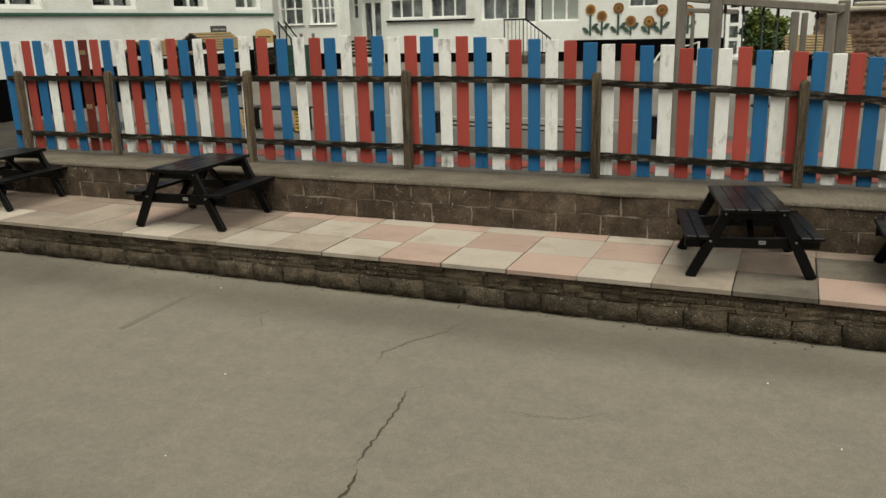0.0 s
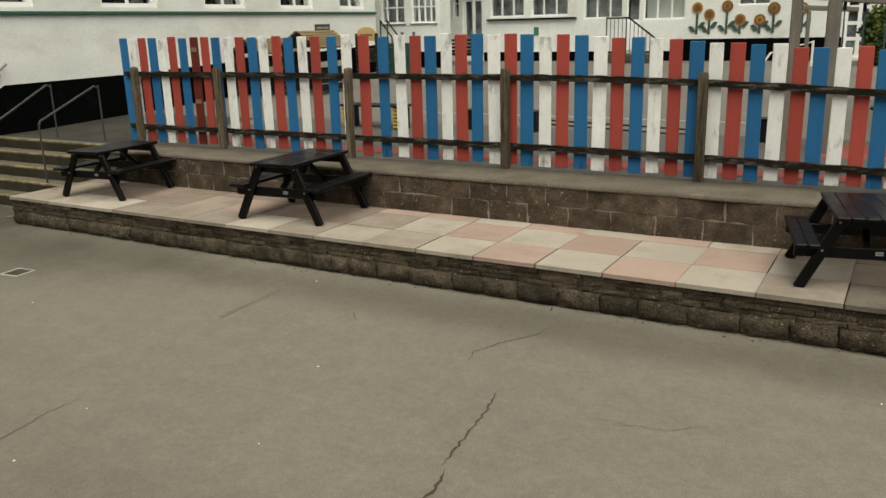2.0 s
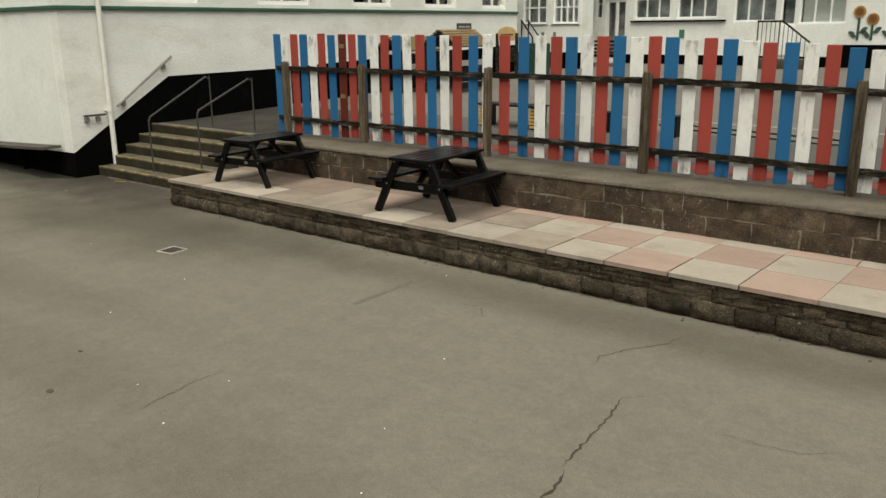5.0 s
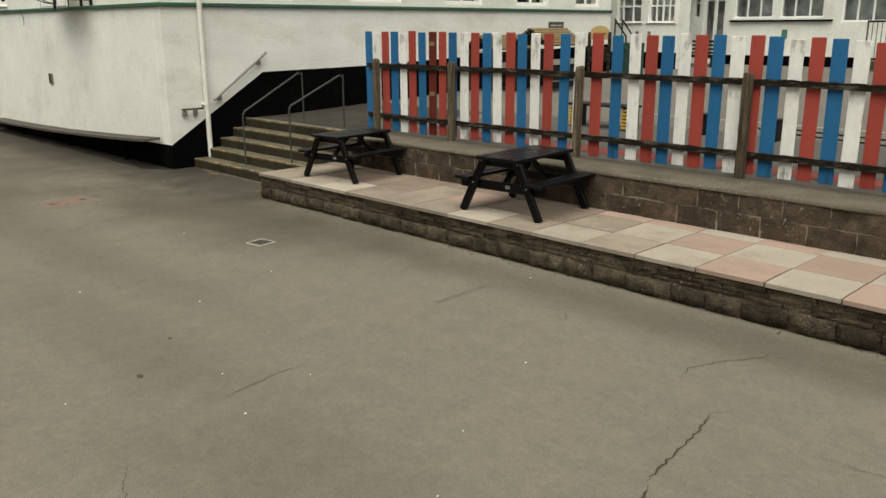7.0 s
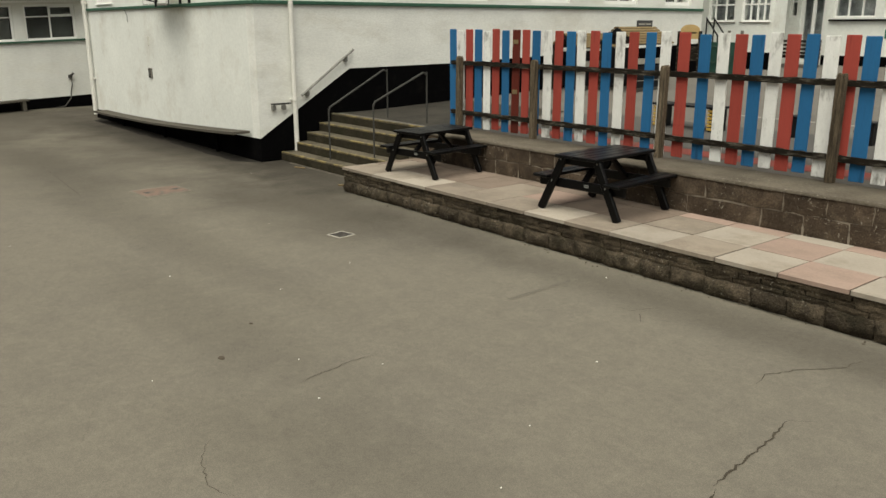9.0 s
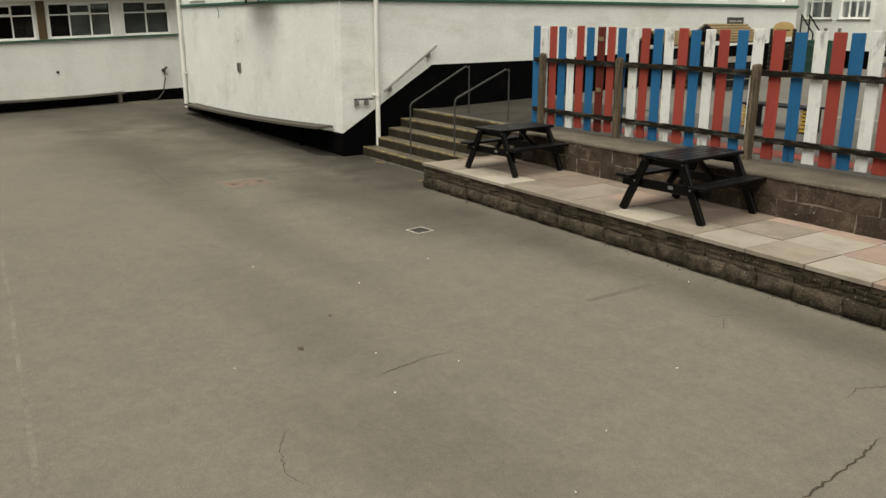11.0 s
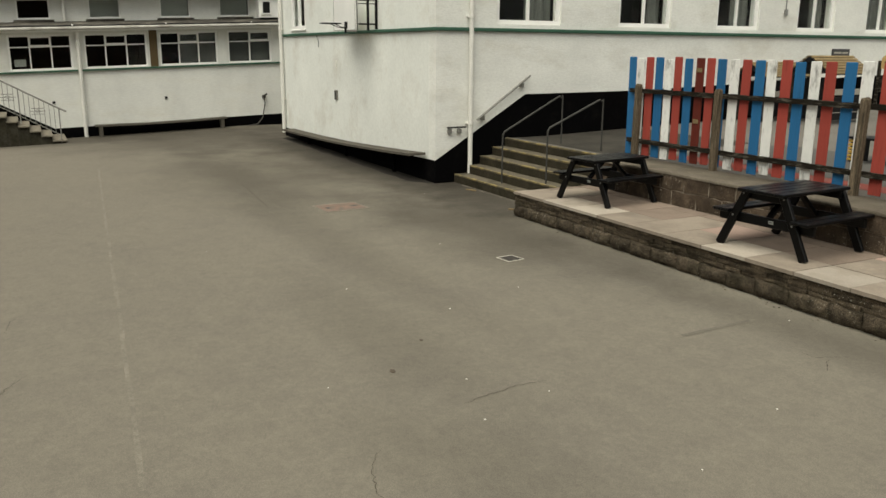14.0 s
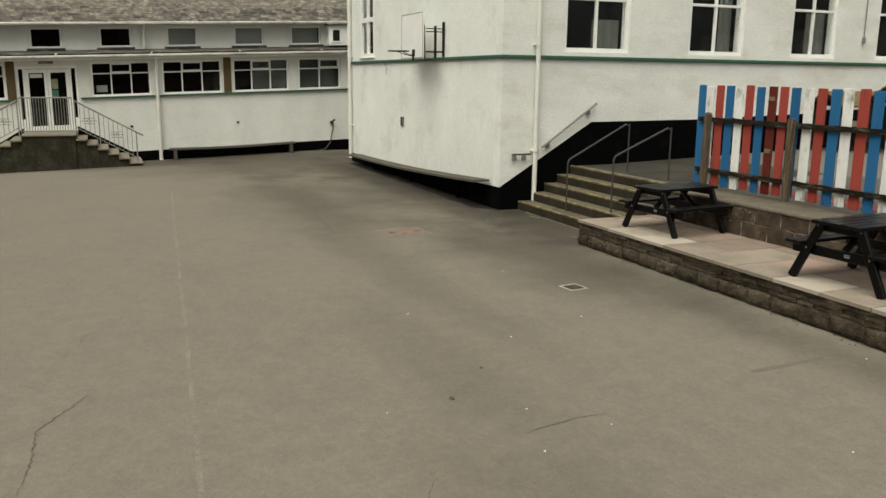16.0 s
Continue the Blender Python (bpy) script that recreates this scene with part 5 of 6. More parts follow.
m = Mesh()
for a, b in ((-10.26, -4.89), (-4.35, 1.83), (2.62, 5.4)):
    rear.box(m, a, b, 0.003, 0.014, 1.5, BASE + 0.3)
part("plinth", m, PLINTH, hall, "black painted plinth")
part("ledge", rear.box(Mesh(), -10.1, -6.62, 0.003, 0.09, 3.25, 3.31, 0.01), PLINTH, hall, "dark window ledge")
part("roof", Mesh().add([(-14.2, RY - 0.4, 4.18), (1.4, RY - 0.4, 4.18), (1.4, RY + 4, 5.7), (-14.2, RY + 4, 5.7), (1.4, RY + 8.4, 4.18), (-14.2, RY + 8.4, 4.18)],
                        [(0, 1, 2, 3), (3, 2, 4, 5), (0, 5, 4, 1), (0, 3, 5), (1, 4, 2)]), SLATE, hall, "grey slate roof")
part("gable", Mesh().box(0.94, 1.17, RY + 0.29, RY + 8, 0.5, 4.17), SMOOTH, hall)
part("gable", Mesh().box(-14.0, -13.78, RY + 0.29, RY + 8, 0.5, 4.17), SMOOTH, hall)
part("back_wall", Mesh().box(-13.76, 0.92, RY + 7.7, RY + 8, 0.5, 4.17), SMOOTH, hall)
part("door_panel", rear.box(Mesh(), -4.89, -4.35, 0.003, 0.03, 2.1, 3.08, 0.01), PVC, hall, "white lower door panel")
part("wall_sign", rear.box(Mesh(), -8.24, -8.05, 0.004, 0.02, 2.68, 2.98, 0.004), SIGN_GREEN, hall, "small green and white sign")
m = Mesh()
rear.box(m, -3.3, 1.83, 0.016, 0.028, BASE - 0.05, 2.47)
part("dado", m, PLINTH, hall, "tall black painted dado")

# ---- corner bay between the main building and the rear range ----
bay_face = Face((-3.27, 21.0, 0), (0.8, 0, 0), (0, -1, 0), 0.81)
bay = thing("bay_building", (-13.3, 22.0, 1.25), "white bay with many-paned windows at the corner of the yard", "building")
BAY_WIN = [(-13.45, -12.42, (0.22, 0.62)), (-12.15, -11.1, (0.28, 0.52, 0.76))]
part("wall", pierced(bay_face, -14.8, -10.95, 0.5, 5.2, [(a, b, 3.04, 4.6) for a, b, _ in BAY_WIN]), SMOOTH, bay, "white painted wall")
for a, b, bars in BAY_WIN:
    window(bay, bay_face, a, b, 3.04, 4.6, bars, (0.36, 0.68), label="white framed many-paned window", sill=GUTTER, inside=ROOM_REFLECTION, pad=0.02, depth=0.35)
part("return_wall", Mesh().prism([(-12.03, 21.29, 0.4), (-12.03, 21.62, 0.4), (-13.4, 23.19, 0.4), (-13.65, 23.19, 0.4), (-12.13, 21.6, 0.4), (-12.13, 21.29, 0.4)], (0, 0, 3.8)), SMOOTH, bay, "white canted side of the bay")
part("roof", Mesh().slab(-15.2, -11.9, 20.8, 23.15, 4.22, 4.34, 0.02), GUTTER, bay, "flat grey roof")
part("plinth", bay_face.box(Mesh(), -14.8, -10.95, 0.003, 0.014, 1.3, 2.05), PLINTH, bay, "black painted plinth")
for x in (-12.55, -12.05):
    part("wall_vent", bay_face.box(Mesh(), x - 0.06, x + 0.06, 0.003, 0.03, 2.5, 2.75, 0.01), GUTTER, bay, "small grey vent")

rail = thing("black_handrail", (-13.2, 20.1, yard_z(0, 20.1)), "black tubular handrail beside the bay", "handrail")
for y in (20.0, 20.35):
    part("handrail", Mesh().tube([(-13.42, y, 2.57), (-13.03, y, 2.1), (-13.0, y, yard_z(0, y) - 0.02)], 0.022, 8), BLACK_METAL, rail)
    part("post", Mesh().tube([(-13.4, y, 2.55), (-13.4, y, yard_z(0, y) - 0.02)], 0.019, 8), BLACK_METAL, rail)

# plaque with unreadable lettering on the main building
plaque = thing("wall_plaque", (CX, 17.3, 2.4), "small dark plaque with pale lettering on the white wall", "sign")
part("board", side.box(Mesh(), 17.0, 17.6, 0.003, 0.03, 2.3, 2.49, 0.004), SIGN_DARK, plaque)
for k, (a, b) in enumerate(((17.05, 17.3), (17.34, 17.54))):
    part("lettering_bar", side.box(Mesh(), a, b, 0.031, 0.034, 2.38, 2.42), CHALK, plaque)

arch = thing("arched_sign", (-12.65, 18.2, yard_z(0, 18.2)), "yellow arched notice board on dark posts by the wall", "sign")
pts = [(-12.93, 18.2, 2.04), (-12.38, 18.2, 2.04), *[(-12.655 + 0.275 * math.cos(a), 18.2, 2.25 + 0.14 * math.sin(a)) for a in [math.pi * k / 12 for k in range(13)]]]
part("board", Mesh().prism(pts, (0, 0.03, 0)), SIGN_YELLOW, arch, "yellow arched board")
part("lettering_bar", Mesh().box(-12.85, -12.46, 18.194, 18.198, 2.17, 2.21), TIMBER, arch)
for x in (-12.965, -12.345):
    part("post", Mesh().slab(x - 0.033, x + 0.033, 18.17, 18.24, yard_z(0, 18.2) - 0.02, 2.23, 0.006), WOOD_RAIL, arch)
part("panel", Mesh().slab(-12.92, -12.39, 18.19, 18.23, 1.5, 1.86, 0.006), WOOD_RAIL, arch, "dark lower panel")


def play_house(at, w, d, eaves, ridge, label, front_slats=0):
    """A small timber play shelter with a slatted roof on posts, a pale side board and dark boarding below."""
    h = thing("play_house", (0, 0, 0), label, "play house", "timber play houses")
    for x in (-w / 2, w / 2):
        for y in (-d / 2, d / 2):
            part("post", Mesh().slab(x - 0.04, x + 0.04, y - 0.04, y + 0.04, 0, eaves, 0.006), WOOD_RAIL, h)
    n = 7
    for s in (-1, 1):
        # added black sheet that paints the gaps between the slats as shaded
        under = [(-w / 2 - 0.06, s * (d / 2 + 0.1), eaves - 0.02), (w / 2 + 0.06, s * (d / 2 + 0.1), eaves - 0.02), (w / 2 + 0.06, s * 0.01, ridge - 0.03), (-w / 2 - 0.06, s * 0.01, ridge - 0.03)]
        part("roof_board", Mesh().prism(under, (0, 0, 0.012)), BLACK_METAL, h, "black sheet added to darken the gaps between slats")
        for k in range(n):
            f0, f1 = k / n, (k + 0.55) / n
            y0, z0 = s * (d / 2 + 0.12) * (1 - f0), eaves + (ridge - eaves) * f0
            y1, z1 = s * (d / 2 + 0.12) * (1 - f1), eaves + (ridge - eaves) * f1
            m = Mesh().prism([(-w / 2 - 0.1, y0, z0), (w / 2 + 0.1, y0, z0), (w / 2 + 0.1, y1, z1), (-w / 2 - 0.1, y1, z1)], (0, 0, 0.02))
            part("roof_slat", m, YELLOW_WOOD, h, "yellow-brown roof slat")
    for x in (-w / 2 - 0.08, w / 2 + 0.08):
        m = Mesh().prism([(x, -d / 2 - 0.13, eaves - 0.05), (x, 0, ridge - 0.03), (x, d / 2 + 0.13, eaves - 0.05), (x, 0, ridge - 0.13)], (0.02, 0, 0))
        part("barge_board", m, BLACK_METAL, h, "black barge board")
    part("side_board", Mesh().slab(-w / 2 + 0.05, w / 2 - 0.05, -d / 2 - 0.02, -d / 2 + 0.02, eaves - 0.42, eaves - 0.30, 0.005), CHALK, h, "pale side board")
    for k in range(4):
        z = 0.08 + 0.16 * k
        part("wall_board", Mesh().slab(-w / 2 + 0.05, w / 2 - 0.05, -d / 2 - 0.015, -d / 2 + 0.015, z, z + 0.14, 0.005), BLACK_METAL, h, "dark stained board")
    part("back_board", Mesh().slab(-w / 2 + 0.05, w / 2 - 0.05, d / 2 - 0.03, d / 2, 0.05, eaves - 0.1, 0.005), BLACK_METAL, h, "dark rear boarding")
    h.matrix_basis = at
    return h


play_house(pose(-12.85, 14.6, yard_z(0, 14.6), 0, 0, 90), 1.4, 0.66, 0.92, 1.22, "small timber play house with yellow slatted roof near the wall")
play_house(pose(-11.72, 14.87, yard_z(0, 14.87), 0, 0, 92), 1.15, 0.84, 1.0, 1.36, "timber play house with black gable boards and slatted roof")
play_house(pose(0.26, 13.2, yard_z(0, 13.2), 0, 0, 4), 0.66, 0.7, 0.93, 1.18, "weathered timber play house with slatted roof by the stone wall")

# low bench with yellow slatted ends
BY_ = 10.68
z = yard_z(0, BY_)
low = thing("slatted_bench", (-7.4, BY_, z), "low black bench with yellow slatted ends on the yard", "bench")
part("seat", Mesh().slab(-7.99, -6.84, BY_ - 0.02, BY_ + 0.33, z + 0.345, z + 0.377, 0.008), BLACK_METAL, low, "black seat board")
for x in (-7.97, -7.0):
    for k in range(6):
        part("end_slat", Mesh().slab(x, x + 0.138, BY_, BY_ + 0.03, z + 0.03 + 0.053 * k, z + 0.064 + 0.053 * k, 0.003), SLAT_BRIGHT, low, "yellow slat")
    part("leg", Mesh().slab(x + 0.01, x + 0.128, BY_ + 0.032, BY_ + 0.31, z - 0.005, z + 0.344, 0.006), BLACK_METAL, low)

# green panel with a coiled hose
panel = thing("hose_panel", (-11.93, 18.5, yard_z(0, 18.5)), "dark green panel with a looped hose hanging on it", "panel")
z = yard_z(0, 18.5)
part("panel", Mesh().slab(-12.34, -11.53, 18.5, 18.55, z - 0.01, z + 0.85, 0.01), HOSE, panel, "dark green panel")
for x, zz, r in ((-12.1, z + 0.55, 0.165), (-11.81, z + 0.48, 0.2)):
    part("hose_loop", Mesh().tube([(x + r * math.cos(k * math.pi / 10), 18.475, zz + 1.2 * r * math.sin(k * math.pi / 10)) for k in range(20)], 0.012, 6, True), STALK, panel, "green hose loop")

# dark slatted bench by the rear door
z = yard_z(0, 22.2)
bench = thing("slatted_bench", (-12.1, 22.2, z), "dark slatted bench beside the rear door", "bench")
for k in range(5):
    part("back_slat", Mesh().slab(-12.98, -11.3, 22.25, 22.28, z + 0.24 + 0.105 * k, z + 0.305 + 0.105 * k, 0.005), WOOD_RAIL, bench)
for x in (-12.9, -12.14, -11.38):
    part("leg", Mesh().slab(x - 0.033, x + 0.033, 22.285, 22.34, z - 0.01, z + 0.75, 0.005), WOOD_RAIL, bench)
part("seat", Mesh().slab(-12.98, -11.3, 21.92, 22.24, z + 0.3, z + 0.335, 0.005), WOOD_RAIL, bench)
for x in (-12.8, -11.48):
    part("leg", Mesh().slab(x - 0.033, x + 0.033, 21.96, 22.01, z - 0.01, z + 0.298, 0.005), WOOD_RAIL, bench)

# railing before the rear door
z = yard_z(0, 22.3)
rr = thing("door_railing", (-7.0, 22.3, z), "dark metal railing with thin balusters before the rear door", "railing")
part("handrail", Mesh().tube([(-7.56, 22.3, 2.46), (-6.92, 22.3, 2.46), (-6.21, 22.3, 1.93)], 0.024, 8), BLACK_METAL, rr)
for k in range(13):
    x = -7.54 + 0.11 * k
    t = 2.46 if x < -6.92 else 2.46 - (x + 6.92) * 0.75
    part("baluster", Mesh().tube([(x, 22.3, z - 0.01 if k in (0, 5, 12) else z + 0.08), (x, 22.3, t)], 0.019 if k in (0, 5, 12) else 0.01, 6), GREY_METAL, rr)
part("lower_rail", Mesh().tube([(-7.56, 22.3, z + 0.1), (-6.21, 22.3, z + 0.1)], 0.012, 6), GREY_METAL, rr)
part("landing", Mesh().slab(-7.7, -6.3, 22.35, 23.15, z - 0.02, z + 0.25, 0.02), CAP, rr, "concrete door landing")

# ---- painted wooden sunflowers on the rear wall ----
for x, z, r, dark in ((-5.33, 2.67, 0.15, 0), (-5.01, 2.49, 0.15, 0), (-4.56, 2.69, 0.15, 1), (-4.22, 2.34, 0.15, 0), (-3.73, 2.32, 0.15, 1), (-3.4, 2.6, 0.16, 1), (-2.72, 2.58, 0.15, 1)):
    fl = thing("painted_sunflower", (x, RY, z), "flat painted wooden sunflower fixed to the white wall", "wall art", "painted sunflowers")
    n = 24
    part("petals", Mesh().prism([(x + r * (0.95 + 0.025 * (-1) ** k) * math.cos(2 * math.pi * k / n), RY - 0.034, z + r * (0.95 + 0.025 * (-1) ** k) * math.sin(2 * math.pi * k / n)) for k in range(n)], (0, 0.018, 0)), PETAL_DARK if dark else PETAL, fl)
    part("centre", Mesh().prism([(x + r * 0.66 * math.cos(2 * math.pi * k / 18), RY - 0.044, z + r * 0.66 * math.sin(2 * math.pi * k / 18)) for k in range(18)], (0, 0.0095, 0)), PETAL if dark else PETAL_DARK, fl)
    part("seed_disc", Mesh().prism([(x + r * 0.3 * math.cos(2 * math.pi * k / 14), RY - 0.05, z + r * 0.3 * math.sin(2 * math.pi * k / 14)) for k in range(14)], (0, 0.0055, 0)), TIMBER, fl)
    low_z = max(1.98, z - 0.7)
    part("stalk", Mesh().slab(x - 0.03, x + 0.03, RY - 0.03, RY - 0.016, low_z, z - r * 0.95, 0.003), STALK, fl)
    for s, zz in ((1, low_z + 0.18), (-1, low_z + 0.08)):
        if rnd.random() < 0.85:
            pts = [(x + s * (0.025 + 0.2 * f), RY - 0.032, zz + 0.12 * f + w * 0.075 * math.sin(math.pi * f)) for w, fs in ((1, (0, 0.25, 0.5, 0.75, 1)), (-1, (0.75, 0.5, 0.25))) for f in fs]
            part("leaf", Mesh().prism(pts, (0, 0.014, 0)), STALK, fl)

# ---- timber swing frame ----
swing = thing("swing_frame", (-0.4, 11, yard_z(0, 10.5)), "silvered timber swing frame with hanging ropes", "swing frame")
for x, y, w, top in ((-1.295, 10.5, 0.11, 2.72), (-0.9, 10.5, 0.14, 2.75), (-0.035, 10.5, 0.09, 2.43), (0.34, 10.5, 0.11, 2.4), (-1.33, 12.0, 0.05, 2.45), (0.075, 12.0, 0.08, 2.42), (0.525, 12.0, 0.14, 2.56)):
    part("post", Mesh().slab(x - w / 2, x + w / 2, y - w / 2, y + w / 2, yard_z(0, y) - 0.02, top, 0.012), PLAY_WOOD, swing)
part("beam", Mesh().beam((-0.825, 10.5, 2.575), (0.43, 10.5, 2.45), 0.1, 0.095, 0.012), PLAY_WOOD, swing, "long sloping top beam")
part("beam", Mesh().beam((-1.235, 10.5, 2.62), (-0.975, 10.5, 2.59), 0.09, 0.09, 0.012), PLAY_WOOD, swing, "short top beam")
part("rear_beam", Mesh().beam((-1.52, 12.0, 2.5), (-0.75, 12.0, 2.45), 0.07, 0.065, 0.01), PLAY_WOOD, swing, "rear top beam")
part("cross_beam", Mesh().beam((0.34, 10.56, 2.42), (0.5, 11.93, 2.47), 0.08, 0.1, 0.01), PLAY_WOOD, swing)
for x, y, high, low_z in ((-1.03, 12.0, 2.44, 1.5), (-0.8, 10.5, 2.53, 1.68), (-0.6, 10.5, 2.51, 1.6), (-0.38, 10.5, 2.49, 1.37), (-0.22, 10.5, 2.47, 1.42), (0.2, 10.5, 2.43, 1.6)):
    part("rope", Mesh().tube([(x, y, high), (x + 0.008, y, (high + low_z) / 2), (x, y, low_z)], 0.009, 6), ROPE, swing, "dark blue-grey rope")
    part("rope_knot", Mesh().tube([(x, y, high - 0.09), (x, y, high - 0.04), (x, y, high)], 0.018, 6), BLACK_METAL, swing)
part("swing_seat", Mesh().slab(-0.44, -0.16, 10.43, 10.57, 1.35, 1.385, 0.012), BLACK_METAL, swing, "black swing seat")

# ---- rubble wall at the side of the yard ----
RUB_Y, RUB_X = 14.3, 0.22
rubble = fixed("rubble_wall", Mesh().box(RUB_X + 0.02, 9.0, RUB_Y + 0.03, RUB_Y + 0.4, 0.8, 2.42), RUBBLE_JOINT, "red sandstone rubble wall with pale coping", "wall")
RUB = [rough_piece(s + 60, 0.2, 3, 3, 0.3).data("rubble_stone", RUBBLE) for s in range(8)]
z = 0.9
while z < 2.38:
    h = rnd.uniform(0.06, 0.11)
    x = RUB_X + rnd.uniform(-0.1, 0.0)
    while x < 2.2:
        w = rnd.uniform(0.08, 0.2)
        if x + w > RUB_X + 0.08:
            a = max(x, RUB_X)
            lay("rubble_stone", RUB, rubble, (a, RUB_Y + jit(0.012), z), (x + w - a, 0.09, min(h, 2.415 - z) - 0.012))
        x += w + 0.014
    z += h
part("coping", Mesh().slab(RUB_X - 0.06, 9.1, RUB_Y - 0.08, RUB_Y + 0.46, 2.422, 2.5, 0.03), COPING, rubble, "pale weathered coping")
for k in range(5):
    part("coping_stone", Mesh().slab(RUB_X + 0.55 + 0.5 * k, RUB_X + 1.03 + 0.5 * k, RUB_Y - 0.07, RUB_Y + 0.4, 2.504, 2.56, 0.03), COPING, rubble)


def bush(at, w, h, seed, count=1500):
    """Stems with a ragged crown of small leaves in clumps."""
    r = random.Random(seed)
    b = thing("bush", at, "dense dark green evergreen bush against the white wall", "bush")
    x0, y0, z0 = at
    m = Mesh()
    for k in range(6):
        a = r.uniform(0, 6.28)
        m.tube([(x0 + 0.05 * math.cos(a), y0 + 0.05 * math.sin(a), z0 - 0.02), (x0 + 0.15 * w * math.cos(a), y0 + 0.1 * w * math.sin(a), z0 + 0.4 * h), (x0 + 0.3 * w * math.cos(a), y0 + 0.2 * w * math.sin(a), z0 + 0.75 * h)], 0.018, 5)
    part("stems", m, BARK, b)
    m = Mesh()
    clumps = []
    for k in range(90):
        a, f = r.uniform(0, 6.28), r.uniform(0.12, 0.95)
        wide = w * 0.5 * math.sqrt(max(0.05, 1 - (2 * f - 0.95) ** 2 * 0.8))
        q = r.uniform(0.3, 1.0) * wide
        clumps.append((x0 + q * math.cos(a), y0 + 0.6 * q * math.sin(a), z0 + h * f, r.uniform(0.1, 0.2)))
    for k in range(count):
        cx, cy, cz, cr = clumps[k % len(clumps)]
        d = Vector((r.gauss(0, 1), r.gauss(0, 1), r.gauss(0, 1))).normalized() * cr * r.uniform(0.2, 1.15)
        c = Vector((cx, cy, cz)) + d
        t = Vector((r.gauss(0, 1), r.gauss(0, 1), r.gauss(0.3, 0.7))).normalized()
        s = t.cross(Vector((r.gauss(0, 1), r.gauss(0, 1), r.gauss(0, 1)))).normalized()
        ln, wd = r.uniform(0.09, 0.16), r.uniform(0.03, 0.055)
        m.add([c - t * ln * 0.5, c + s * wd, c + t * ln * 0.5, c - s * wd], [(0, 1, 2, 3)])
    tagged(part("leaves", m, LEAF, b), "small dark green leaves", kind="stuff")
    return b


bush((-0.88, 21.9, yard_z(0, 21.9)), 0.7, 1.25, 3, 6000)
bush((-0.5, 22.2, yard_z(0, 22.2)), 0.5, 1.05, 9, 3500)

# white rails by the rear steps
wr = thing("white_handrail", (-2.25, 21.7, yard_z(0, 21.7)), "short white painted handrail before the rear wall", "handrail")
part("post", Mesh().slab(-2.28, -2.23, 21.67, 21.73, yard_z(0, 21.7) - 0.02, 1.82, 0.006), PIPE, wr)
part("rail", Mesh().beam((-3.34, 21.7, 1.3), (-3.18, 21.7, 1.55), 0.05, 0.05, 0.006, (0, 1, 0)), PIPE, wr)
part("rail", Mesh().beam((-3.19, 21.7, 1.545), (-2.28, 21.7, 1.79), 0.03, 0.03, 0.006, (0, 1, 0)), PIPE, wr)

# hose or cable lying across the yard, and a bar behind the fence
z = lambda y: yard_z(0, y) + 0.012  # noqa: E731
cable = thing("yard_rope", (-3.9, 11.95, z(11.95)), "thin black rope lying in loops on the yard", "rope")
part("rope", Mesh().tube([(-5.44, 12.28, z(12.28)), (-4.78, 12.07, z(12.07)), (-3.87, 11.94, z(11.94)), (-2.87, 11.77, z(11.77)), (-2.36, 11.61, z(11.61)), (-2.38, 11.40, z(11.40)), (-2.91, 11.35, z(11.35)), (-4.01, 11.56, z(11.56)), (-5.31, 11.82, z(11.82)), (-5.46, 12.03, z(12.03))], 0.012, 6), BLACK_METAL, cable)
for x, w in ((-5.81, 0.11), (-4.83, 0.09), (-1.58, 0.145)):
    box = thing("low_box", (x, 11.1, yard_z(0, 11.1)), "small black plastic crate on the yard", "crate", "yard crates")
    part("body", Mesh().slab(x - w, x + w, 11.0, 11.2, yard_z(0, 11.1) - 0.005, yard_z(0, 11.1) + 0.28, 0.01), BLACK_METAL, box)
    part("rim", Mesh().slab(x - w - 0.012, x + w + 0.012, 10.988, 11.212, yard_z(0, 11.1) + 0.281, yard_z(0, 11.1) + 0.3, 0.004), BLACK_METAL, box)

# unseen plain walls added behind and beside the viewer to block low sky light
fixed("wall_south", Mesh().box(-36.0, 16.3, -9.6, -9.3, -0.6, 6.0), RUBBLE, "unseen tall wall added to block low sky light", "wall")
fixed("wall_east", Mesh().box(16.0, 16.3, -9.29, 7.7, -0.2, 6.0), RUBBLE, "unseen tall wall added to block low sky light", "wall")

# ---- small things in the playground ----
cover = thing("manhole_cover", (-11.9, 4.24, 0), "faded pink manhole cover with two lifting keys set in the tarmac", "manhole cover")
t = pose(-11.9, 4.24, 0, 0, 0, 4)
part("plate", Mesh().slab(-0.27, 0.27, -0.33, 0.33, -0.02, 0.006, 0.004, t), MANHOLE, cover)
m = Mesh()
for a in ((-0.31, -0.275, -0.36, 0.36), (0.275, 0.31, -0.36, 0.36), (-0.275, 0.275, -0.36, -0.335), (-0.275, 0.275, 0.335, 0.36)):
    m.slab(a[0], a[1], a[2], a[3], -0.02, 0.008, 0.003, t)
part("rim", m, SEAM_PALE, cover, "worn pale iron rim")
for y in (-0.22, 0.22):
    part("keyhole", Mesh().slab(-0.05, 0.05, y - 0.035, y + 0.035, 0.0065, 0.009, 0.001, t), IRON, cover, "dark lifting key socket")
drain = thing("drain_grate", (-7.98, 4.92, 0), "square iron drain grate in a pale concrete surround", "drain")
t = pose(-7.98, 4.92, 0, 0, 0, 8)
m = Mesh()
for a in ((-0.12, -0.102, -0.12, 0.12), (0.102, 0.12, -0.12, 0.12), (-0.102, 0.102, -0.12, -0.102), (-0.102, 0.102, 0.102, 0.12)):
    m.slab(a[0], a[1], a[2], a[3], -0.02, 0.006, 0.002, t)
part("surround", m, CHALK, drain, "pale concrete surround")
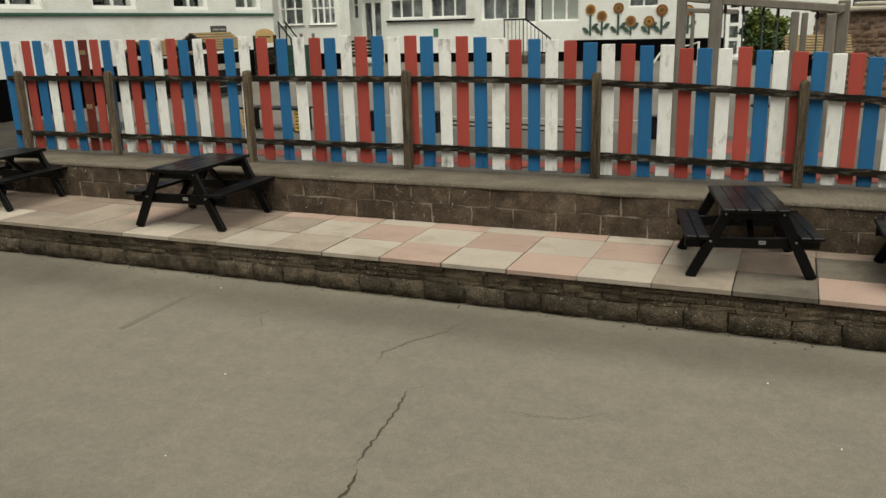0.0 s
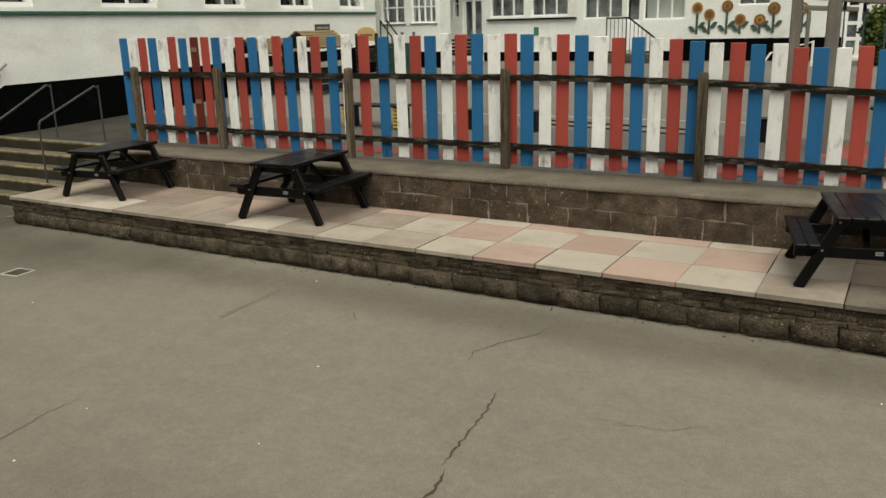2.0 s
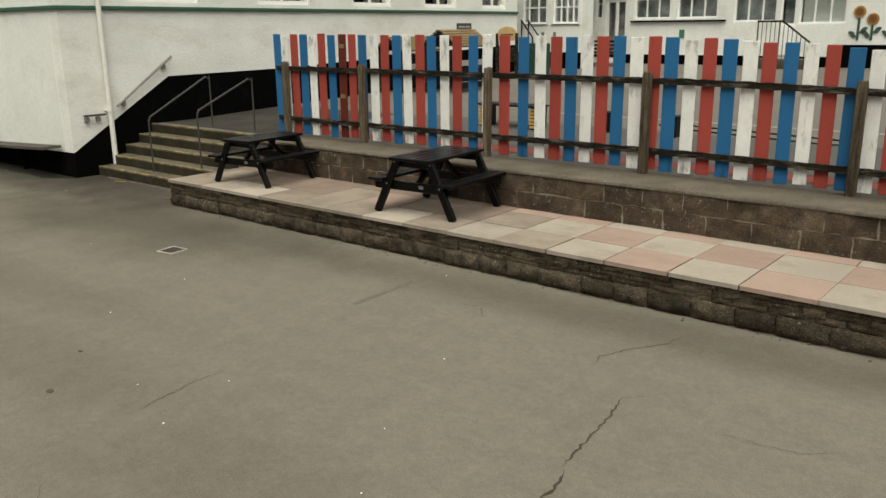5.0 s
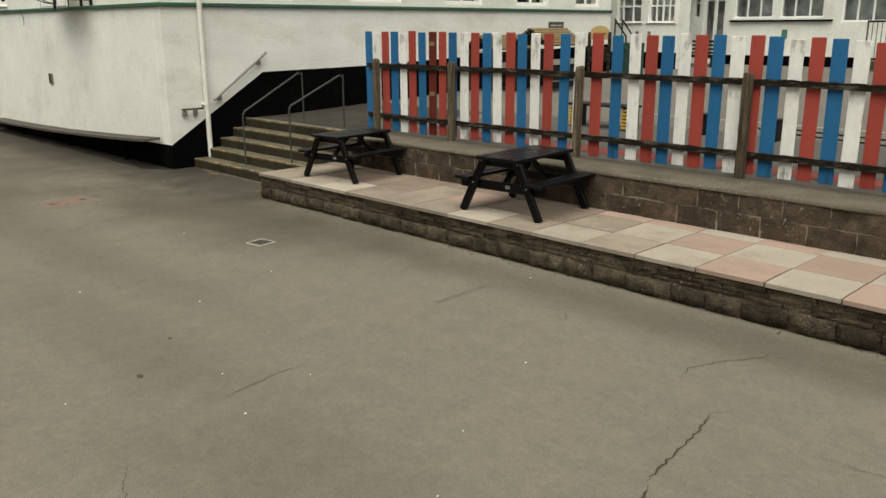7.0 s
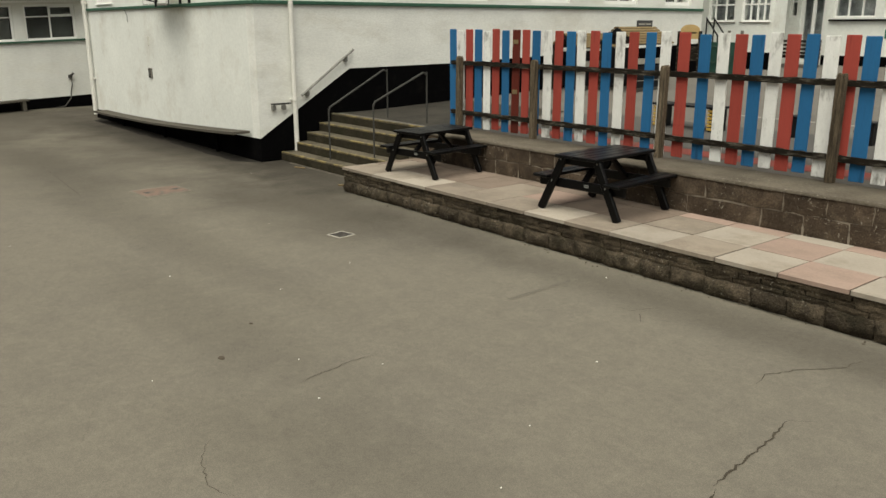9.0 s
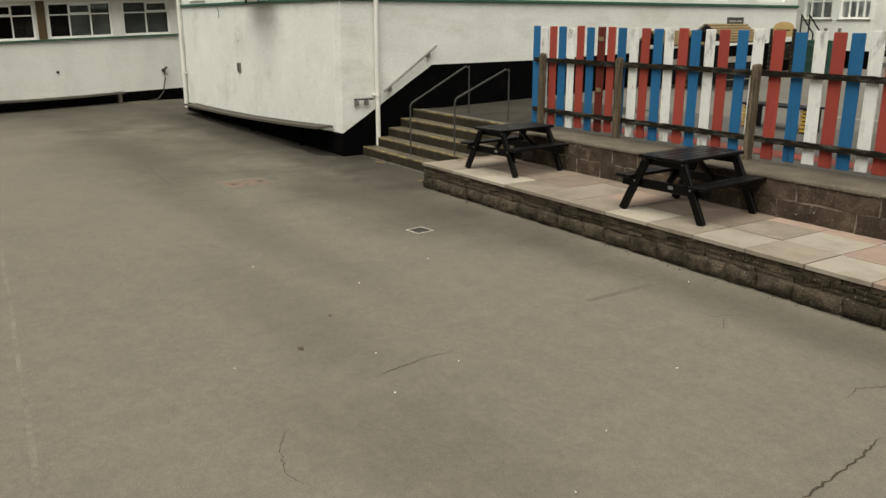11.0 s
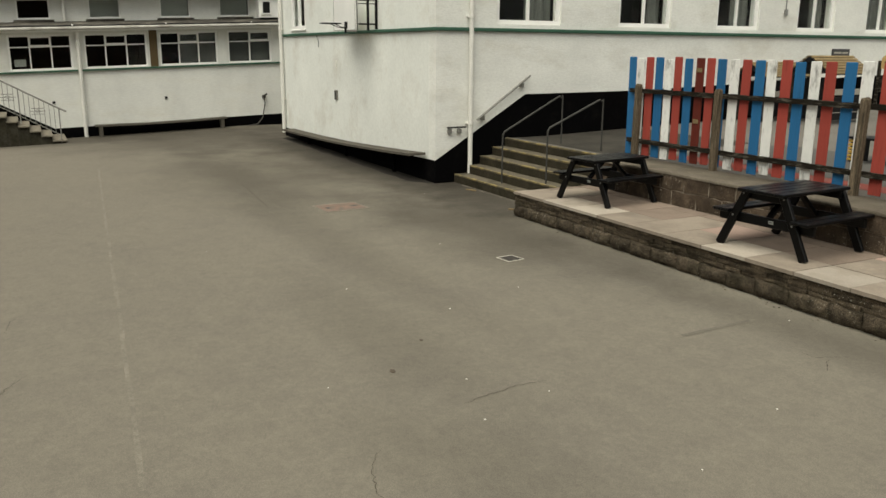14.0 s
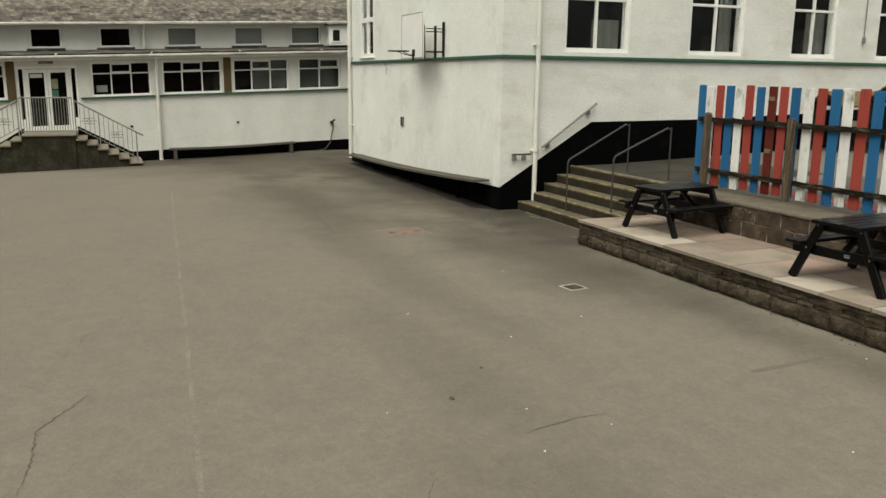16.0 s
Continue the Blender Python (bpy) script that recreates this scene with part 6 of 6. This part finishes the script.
part("pit", Mesh().box(-0.102, 0.102, -0.102, 0.102, -0.02, 0.003, t), CRACK, drain, "dark pit")
for k in range(5):
    part("bar", Mesh().slab(-0.092 + 0.04 * k, -0.066 + 0.04 * k, -0.1, 0.1, 0.0035, 0.007, 0.001, t), IRON, drain)
part("tarmac_joint", seam((-17.9, 1.22), (-4.40, 0.33), 0.05), SEAM_PALE, ground, "pale joint in the tarmac")
for a, b in (((-18.0, 3.65), (-14.9, 3.4)), ((-14.9, 3.4), (-12.3, 3.2))):
    part("tarmac_joint", seam(a, b, 0.022), DIRT_THIN, ground, "thin dark joint in the tarmac")
part("tarmac_joint", seam((-5.01, 4.84), (-5.07, 5.76), 0.08, 0.003), SEAM, ground, "pale scuffed line in the tarmac")
SCRAPS = [(-4.9, 6.02), (-5.3, 1.72), (-4.34, 2.48), (-2.79, 2.68), (-3.19, 3.29), (-6.57, 3.38), (-7.62, 2.73), (-9.87, 1.77), (-4.54, 3.13), (-5, 2.7), (0.44, 4.71), (0.7, 4), (0.02, 5.5), (-12.46, 5.96), (-9.01, 4.51), (-3.59, 4.37), (-1.13, 3.41), (-6.91, 4.36)]
for k, (x, y) in enumerate(SCRAPS):
    r = random.Random(k)
    s = r.uniform(0.004, 0.009)
    n = r.randint(5, 7)
    pts = [(x + s * r.uniform(0.6, 1.2) * math.cos(6.28 * i / n), y + s * r.uniform(0.6, 1.2) * math.sin(6.28 * i / n), 0.001) for i in range(n)]
    tagged(part("paper_scrap", Mesh().prism(pts, (0, 0, 0.004)), PAPER), "tiny pale scrap lying on the tarmac", "litter", "scraps on the tarmac")
for x, y, s in ((-5.38, 2.26, 0.03), (-5.91, 2.76, 0.015)):
    r = random.Random(int(-x * 10))
    pts = [(x + s * r.uniform(0.4, 1.5) * math.cos(0.7 * i), y + s * r.uniform(0.4, 1.3) * math.sin(0.7 * i), 0.001) for i in range(9)]
    tagged(part("dead_leaf", Mesh().prism(pts, (0, 0, 0.005)), BARK), "small dark dead leaf on the tarmac", "leaf", "dead leaves")
for x, y, a in ((-12.5, 6.8, 20), (-10.6, 6.5, 50)):
    tagged(part("stick", Mesh().beam((x, y, 0.012), (x + 0.22 * math.cos(radians(a)), y + 0.22 * math.sin(radians(a)), 0.012), 0.03, 0.02), YELLOW_WOOD), "short pale stick lying by the steps", "stick", "sticks")


def dark_fringe(x0, x1, y_wall, reach, seed, lift=0.002):
    """A dark fringe on the tarmac along a wall, dirt except for the bench's painted shade, with a ragged edge."""
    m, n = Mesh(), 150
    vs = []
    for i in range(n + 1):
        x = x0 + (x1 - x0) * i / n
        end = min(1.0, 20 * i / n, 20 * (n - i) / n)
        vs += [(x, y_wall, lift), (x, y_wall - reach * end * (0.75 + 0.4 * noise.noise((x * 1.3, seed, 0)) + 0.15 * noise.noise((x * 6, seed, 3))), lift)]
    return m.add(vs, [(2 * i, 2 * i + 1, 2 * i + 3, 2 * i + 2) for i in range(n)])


# the shade under the bench, painted on the ground as a near-black sheet
part("dirt_fringe", dark_fringe(-22.6, -13.3, CY - 0.012, 0.42, 2, 0.003), BENCH_SHADE, ground, "dark shade painted under the bench")
part("dirt_fringe", dark_fringe(TERRACE_X0 + 0.1, TERRACE_X1, TERRACE_Y + 0.02, 0.055, 8), DIRT_THIN, ground, "dirt along the foot of the terrace")
part("dirt_fringe", dark_fringe(CX + 0.3, TERRACE_X0, 7.02, 0.1, 9), DIRT_THIN, ground, "dirt along the lowest step")
m = Mesh()
for k in range(90):  # crumbs of stone along the terrace foot
    r = random.Random(200 + k)
    x, y, sz = r.uniform(-10.0, 2.0), TERRACE_Y - 0.02 - 0.12 * r.random() ** 2, r.uniform(0.004, 0.013)
    m.prism([(x + sz * r.uniform(0.6, 1.2) * math.cos(1.05 * i), y + sz * r.uniform(0.6, 1.2) * math.sin(1.05 * i), 0.001) for i in range(6)], (0, 0, r.uniform(0.004, 0.012)))
tagged(part("stone_crumbs", m, CAP), "small pale stone crumbs along the foot of the terrace", "debris", "", "stuff")
